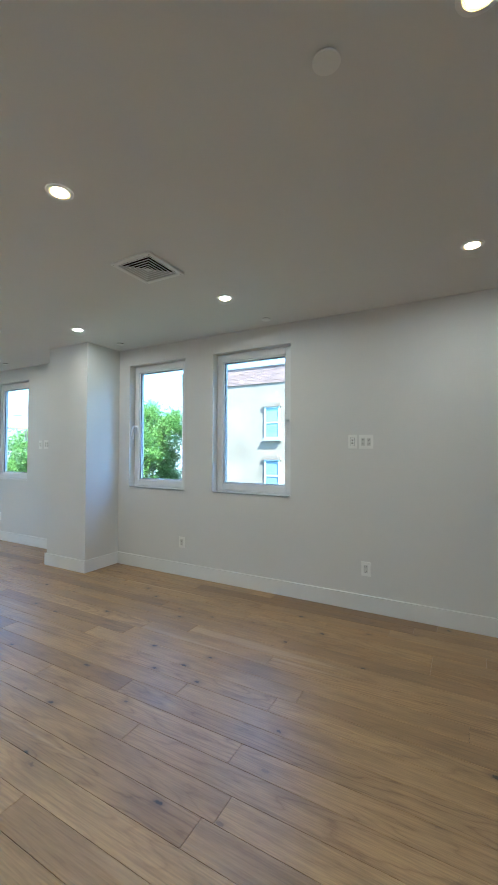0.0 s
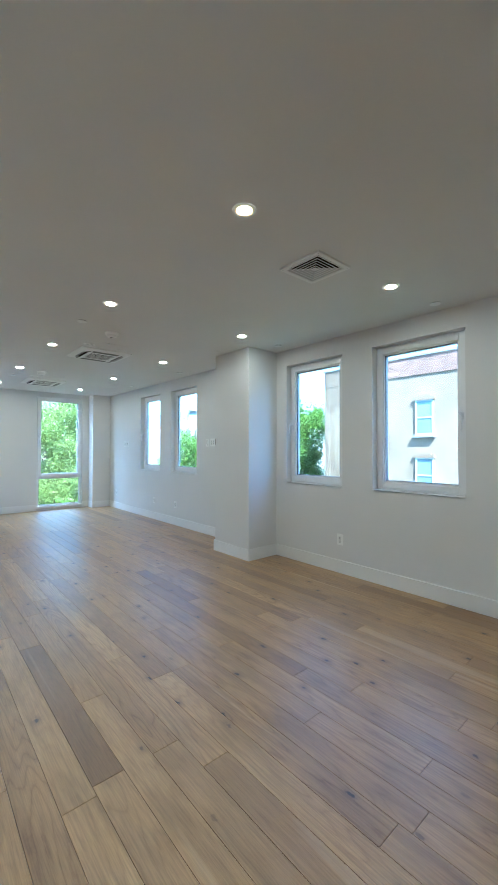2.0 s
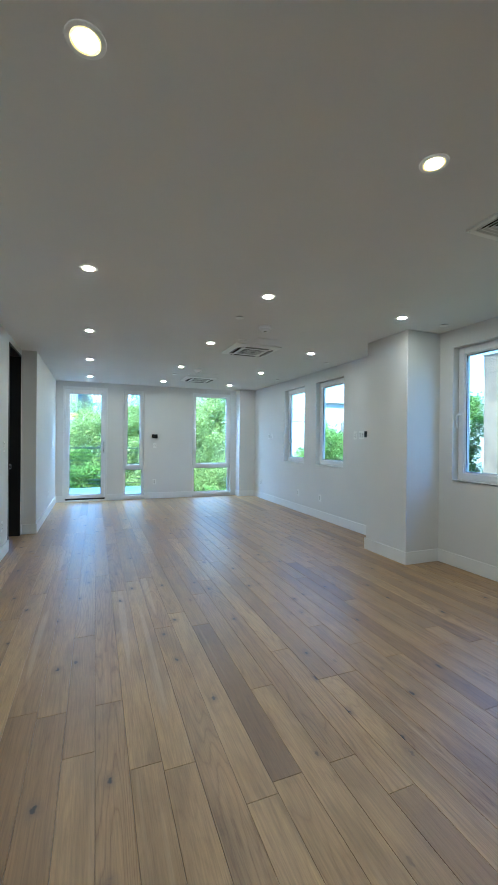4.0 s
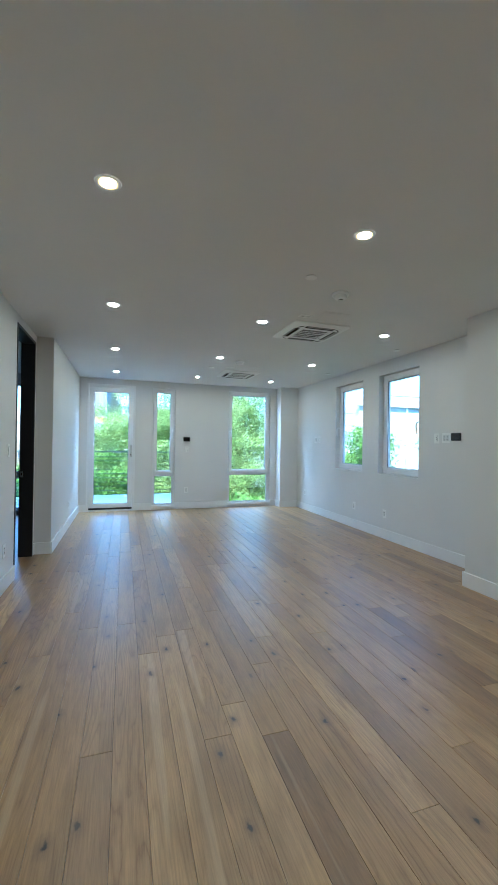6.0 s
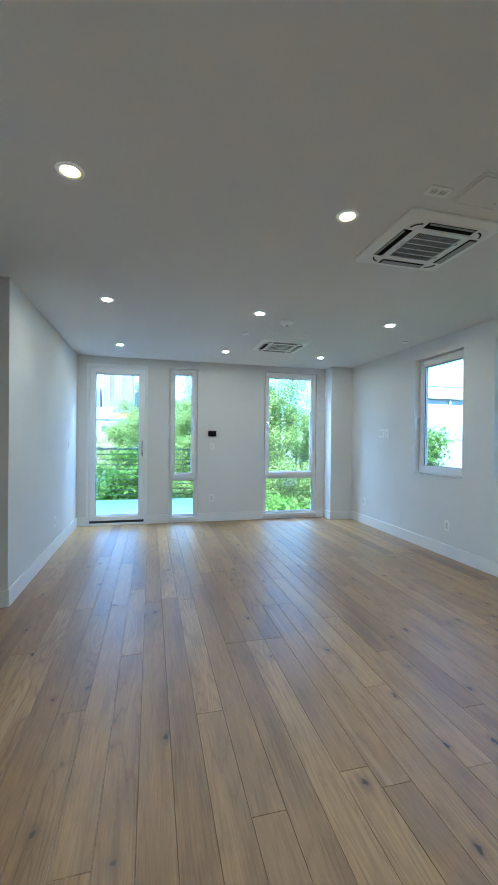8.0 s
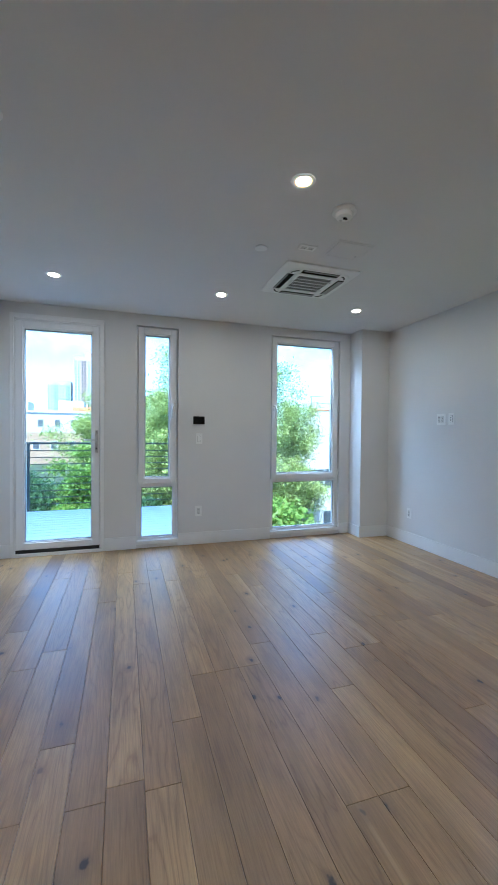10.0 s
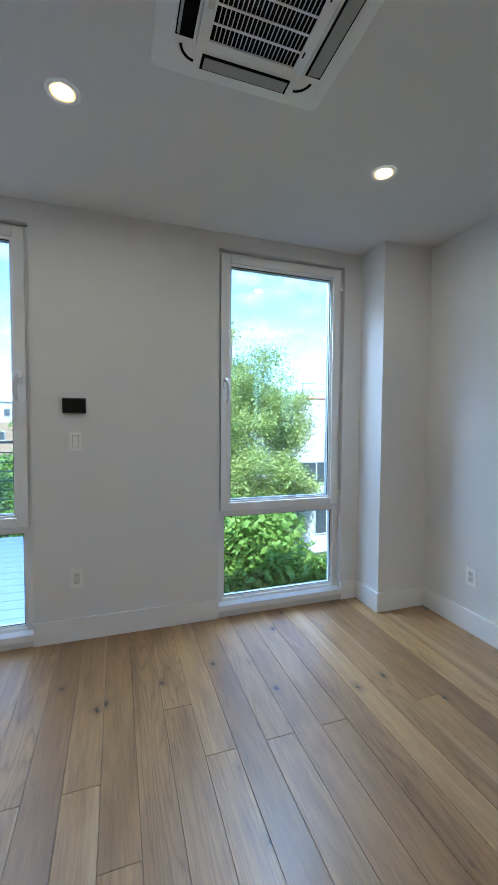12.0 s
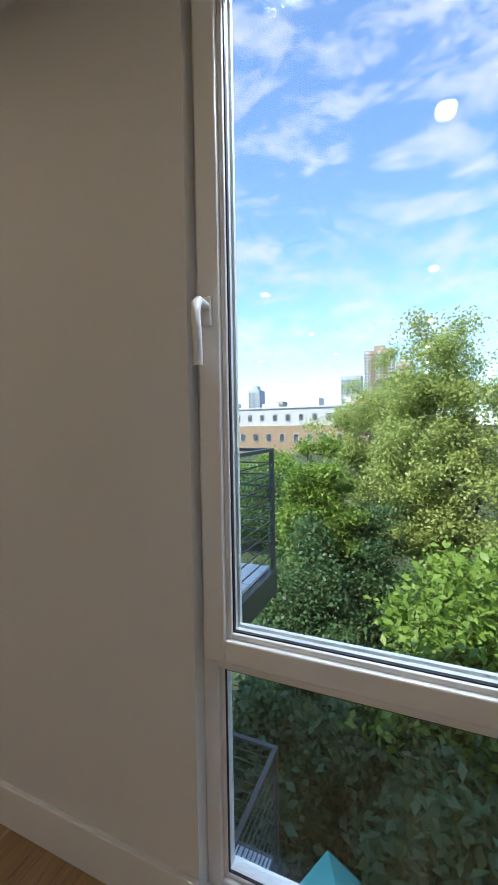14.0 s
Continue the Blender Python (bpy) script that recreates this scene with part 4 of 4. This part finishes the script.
# ---- trees ----


def tree(label, x, y, top, rx, ry, rz, leafmat, count, size, seed, name="tree", stretch=1.0):
    """Tapered trunk and limbs that end in many small leafy sprays; crown ellipsoid with its top at the given height."""
    rnd = np.random.RandomState(seed)
    e = empty(name, pose(x, y, GZ), label=label, category="tree", group="yard trees")
    cz = top - rz - GZ
    # limbs
    bm = bmesh.new()

    def limb(p, q, r0, r1, n=6):
        d = (q - p).normalized()
        u = d.orthogonal().normalized()
        v = d.cross(u)
        rows = []
        for s in range(4):
            k = s / 3
            c = p.lerp(q, k) + (u * math.sin(k * 6 + seed) + v * math.cos(k * 5)) * 0.05 * (q - p).length * k * (1 - k)
            r = r0 + (r1 - r0) * k
            rows.append([bm.verts.new(c + (u * math.cos(2 * math.pi * i / n) + v * math.sin(2 * math.pi * i / n)) * r) for i in range(n)])
        for a, b in zip(rows, rows[1:]):
            for i in range(n):
                bm.faces.new((a[i], a[(i + 1) % n], b[(i + 1) % n], b[i]))
    r0 = 0.05 + 0.035 * max(rx, rz)
    fork = Vector((0.1, 0.0, max(0.8, cz - rz * 0.7)))
    limb(Vector((0, 0, 0)), fork, r0, r0 * 0.75)
    nclus = max(70, int(count / 420))
    cl = []
    while len(cl) < nclus:
        d = rnd.normal(size=3)
        d /= np.linalg.norm(d)
        r = rnd.uniform(0.35, 1.0) ** 0.6
        lump = 0.82 + 0.50 * noise.noise(Vector((d[0] * 1.7 + seed, d[1] * 1.7, d[2] * 1.7))) + 0.30 * noise.noise(Vector((d[0] * 5, d[1] * 5 + seed, d[2] * 5)))
        cl.append(np.array((d[0] * rx, d[1] * ry, d[2] * rz)) * r * lump + (0, 0, cz))
    cl = np.array(cl)
    tips = cl[rnd.permutation(nclus)[:14]]
    for tp in tips:
        tv = Vector(tp)
        mid = fork.lerp(tv, 0.55) + Vector(rnd.normal(size=3)) * 0.15 * rx * 0.3
        limb(fork, mid, r0 * 0.5, r0 * 0.28, 5)
        limb(mid, tv, r0 * 0.28, r0 * 0.06, 5)
        near = cl[np.argsort(((cl - tp) ** 2).sum(1))[1:9]]
        for q in near:
            limb(mid.lerp(tv, rnd.uniform(0.2, 0.9)), Vector(q), r0 * 0.12, r0 * 0.03, 4)
    finish("trunk", bm, BARK, e, smooth=True)
    # leaves
    n = count
    which = rnd.randint(0, nclus, n)
    spread = 0.135 * (rx * ry * rz) ** (1 / 3) * (60 / nclus) ** 0.33
    pos = cl[which] + rnd.normal(size=(n, 3)) * spread * np.array((1, 1, 0.75 * stretch))
    nrm = rnd.normal(size=(n, 3)) * 0.8 + (0, 0, 0.7)
    nrm /= np.linalg.norm(nrm, axis=1)[:, None]
    t = np.cross(nrm, rnd.normal(size=(n, 3)))
    t /= np.linalg.norm(t, axis=1)[:, None] + 1e-9
    b = np.cross(nrm, t)
    s = size * rnd.uniform(0.6, 1.35, n)[:, None]
    v = np.empty((n, 4, 3))
    v[:, 0] = pos - t * s * 0.5
    v[:, 1] = pos + b * s * 0.30 + nrm * s * 0.06
    v[:, 2] = pos + t * s * 0.55 - nrm * s * 0.12
    v[:, 3] = pos - b * s * 0.30 + nrm * s * 0.06
    me = bpy.data.meshes.new("foliage")
    me.vertices.add(n * 4)
    me.vertices.foreach_set("co", v.reshape(-1))
    me.loops.add(n * 4)
    me.loops.foreach_set("vertex_index", np.arange(n * 4))
    me.polygons.add(n)
    me.polygons.foreach_set("loop_start", np.arange(0, n * 4, 4))
    me.update(calc_edges=True)
    me.materials.append(leafmat)
    ob = new("foliage", me)
    ob.parent = e
    tagged(ob, kind="stuff")
    return e


tree("tall pale green poplar with airy crown", 4.2, 16.0, 6.3, 3.5, 3.4, 6.6, LEAF_PALE, 95000, 0.125, 11)
tree("pale green poplar behind the yard", -0.4, 17.0, 6.4, 2.7, 2.6, 6.6, LEAF_PALE, 70000, 0.13, 12)
tree("pale green poplar in a farther yard", -3.2, 31.0, 6.6, 4.6, 4.0, 7.0, LEAF_PALE, 70000, 0.19, 31)
tree("small yellow-green yard tree", -4.5, 13.5, 1.6, 1.5, 1.5, 3.6, LEAF_GREEN, 45000, 0.125, 13)
tree("leafy bright green tree close to the building", 1.5, 8.3, -0.8, 3.5, 2.8, 2.7, LEAF_GREEN, 37500, 0.20, 14)
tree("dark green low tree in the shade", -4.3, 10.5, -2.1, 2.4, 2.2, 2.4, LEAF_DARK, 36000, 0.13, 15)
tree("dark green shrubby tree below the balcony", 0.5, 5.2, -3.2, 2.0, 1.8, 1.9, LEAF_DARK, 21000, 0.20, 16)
tree("bright green street tree behind the brick house", 17.2, 10.4, 6.2, 3.2, 2.8, 6.0, LEAF_GREEN, 70000, 0.16, 17)
tree("bright green small tree beside the white house", 7.3, 8.3, 2.4, 2.2, 2.2, 3.6, LEAF_GREEN, 42000, 0.13, 18)
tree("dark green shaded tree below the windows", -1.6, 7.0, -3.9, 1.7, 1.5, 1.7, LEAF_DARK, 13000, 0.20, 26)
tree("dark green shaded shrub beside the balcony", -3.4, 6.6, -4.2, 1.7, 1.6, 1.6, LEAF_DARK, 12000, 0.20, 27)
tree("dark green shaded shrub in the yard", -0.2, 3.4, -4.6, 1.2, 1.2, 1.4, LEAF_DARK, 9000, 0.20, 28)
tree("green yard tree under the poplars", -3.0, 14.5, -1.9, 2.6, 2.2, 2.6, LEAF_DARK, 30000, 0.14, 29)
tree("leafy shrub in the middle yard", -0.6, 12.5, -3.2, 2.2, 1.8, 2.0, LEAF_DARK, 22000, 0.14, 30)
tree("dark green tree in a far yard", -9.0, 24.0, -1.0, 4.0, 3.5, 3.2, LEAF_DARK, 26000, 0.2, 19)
tree("green tree in a far yard", -14.0, 32.0, -0.5, 5.0, 4.5, 3.6, LEAF_GREEN, 22000, 0.26, 20)


def parasol():
    e = empty("yard_umbrella", pose(-1.7, 3.45, GZ, 0, 0, 20), label="teal canvas garden umbrella in the yard below", category="umbrella")
    tube("pole", [(0, 0, 0), (0, 0, 2.4)], 0.025, CHROME, e)
    lathe("canopy", [(0, 2.5), (0.8, 2.25), (1.4, 1.95), (1.4, 1.88)], TEAL, e, n=4, smooth=False)


parasol()

# ---- oak planks, last ----
floor_ob = bpy.data.objects["floor"]
PW, LENGTHS = 0.127, (0.75, 1.05, 1.35, 1.65, 1.95, 2.2)


def plank_mesh(length):
    bm = bmesh.new()
    g, e_ = 0.0005, 0.0014
    x0, x1, y0, y1 = g, PW - g, g - length, -g
    top = [bm.verts.new(p) for p in ((x0 + e_, y0 + e_, 0), (x1 - e_, y0 + e_, 0), (x1 - e_, y1 - e_, 0), (x0 + e_, y1 - e_, 0))]
    mid = [bm.verts.new(p) for p in ((x0, y0, -0.0013), (x1, y0, -0.0013), (x1, y1, -0.0013), (x0, y1, -0.0013))]
    low = [bm.verts.new((v.co.x, v.co.y, -0.015)) for v in mid]
    bm.faces.new(top)
    for a, b in ((top, mid), (mid, low)):
        for i in range(4):
            j = (i + 1) % 4
            bm.faces.new((a[i], b[i], b[j], a[j]))
    bmesh.ops.recalc_face_normals(bm, faces=bm.faces)
    me = bpy.data.meshes.new("plank")
    bm.to_mesh(me)
    bm.free()
    me.materials.append(OAK)
    return me


plank_of = {l: plank_mesh(l) for l in LENGTHS}
rnd = random.Random(21)
x = -0.0 - PW
while x > XN - 0.30:
    y = 0.0
    k = rnd.choice(LENGTHS)
    while y > YB + 0.1:
        room = y - YB
        fit_l = [l for l in LENGTHS if l <= room]
        l = rnd.choice(fit_l[-5:]) if fit_l else None
        if y == 0.0:
            l = rnd.choice(LENGTHS)
        if l is None:
            break
        ob = new("plank", plank_of[l])
        ob.location = (x, y, 0.0)
        ob.parent = floor_ob
        y -= l
    x -= PW
bm = bmesh.new()
k = 0
while x > -8.9:
    add_box(bm, x + 0.0005, -7.0, -0.015, x + PW - 0.0005, 0.0, 0.0)
    x -= PW
tagged(finish("side_room_planks", bm, OAK, floor_ob), kind="stuff")
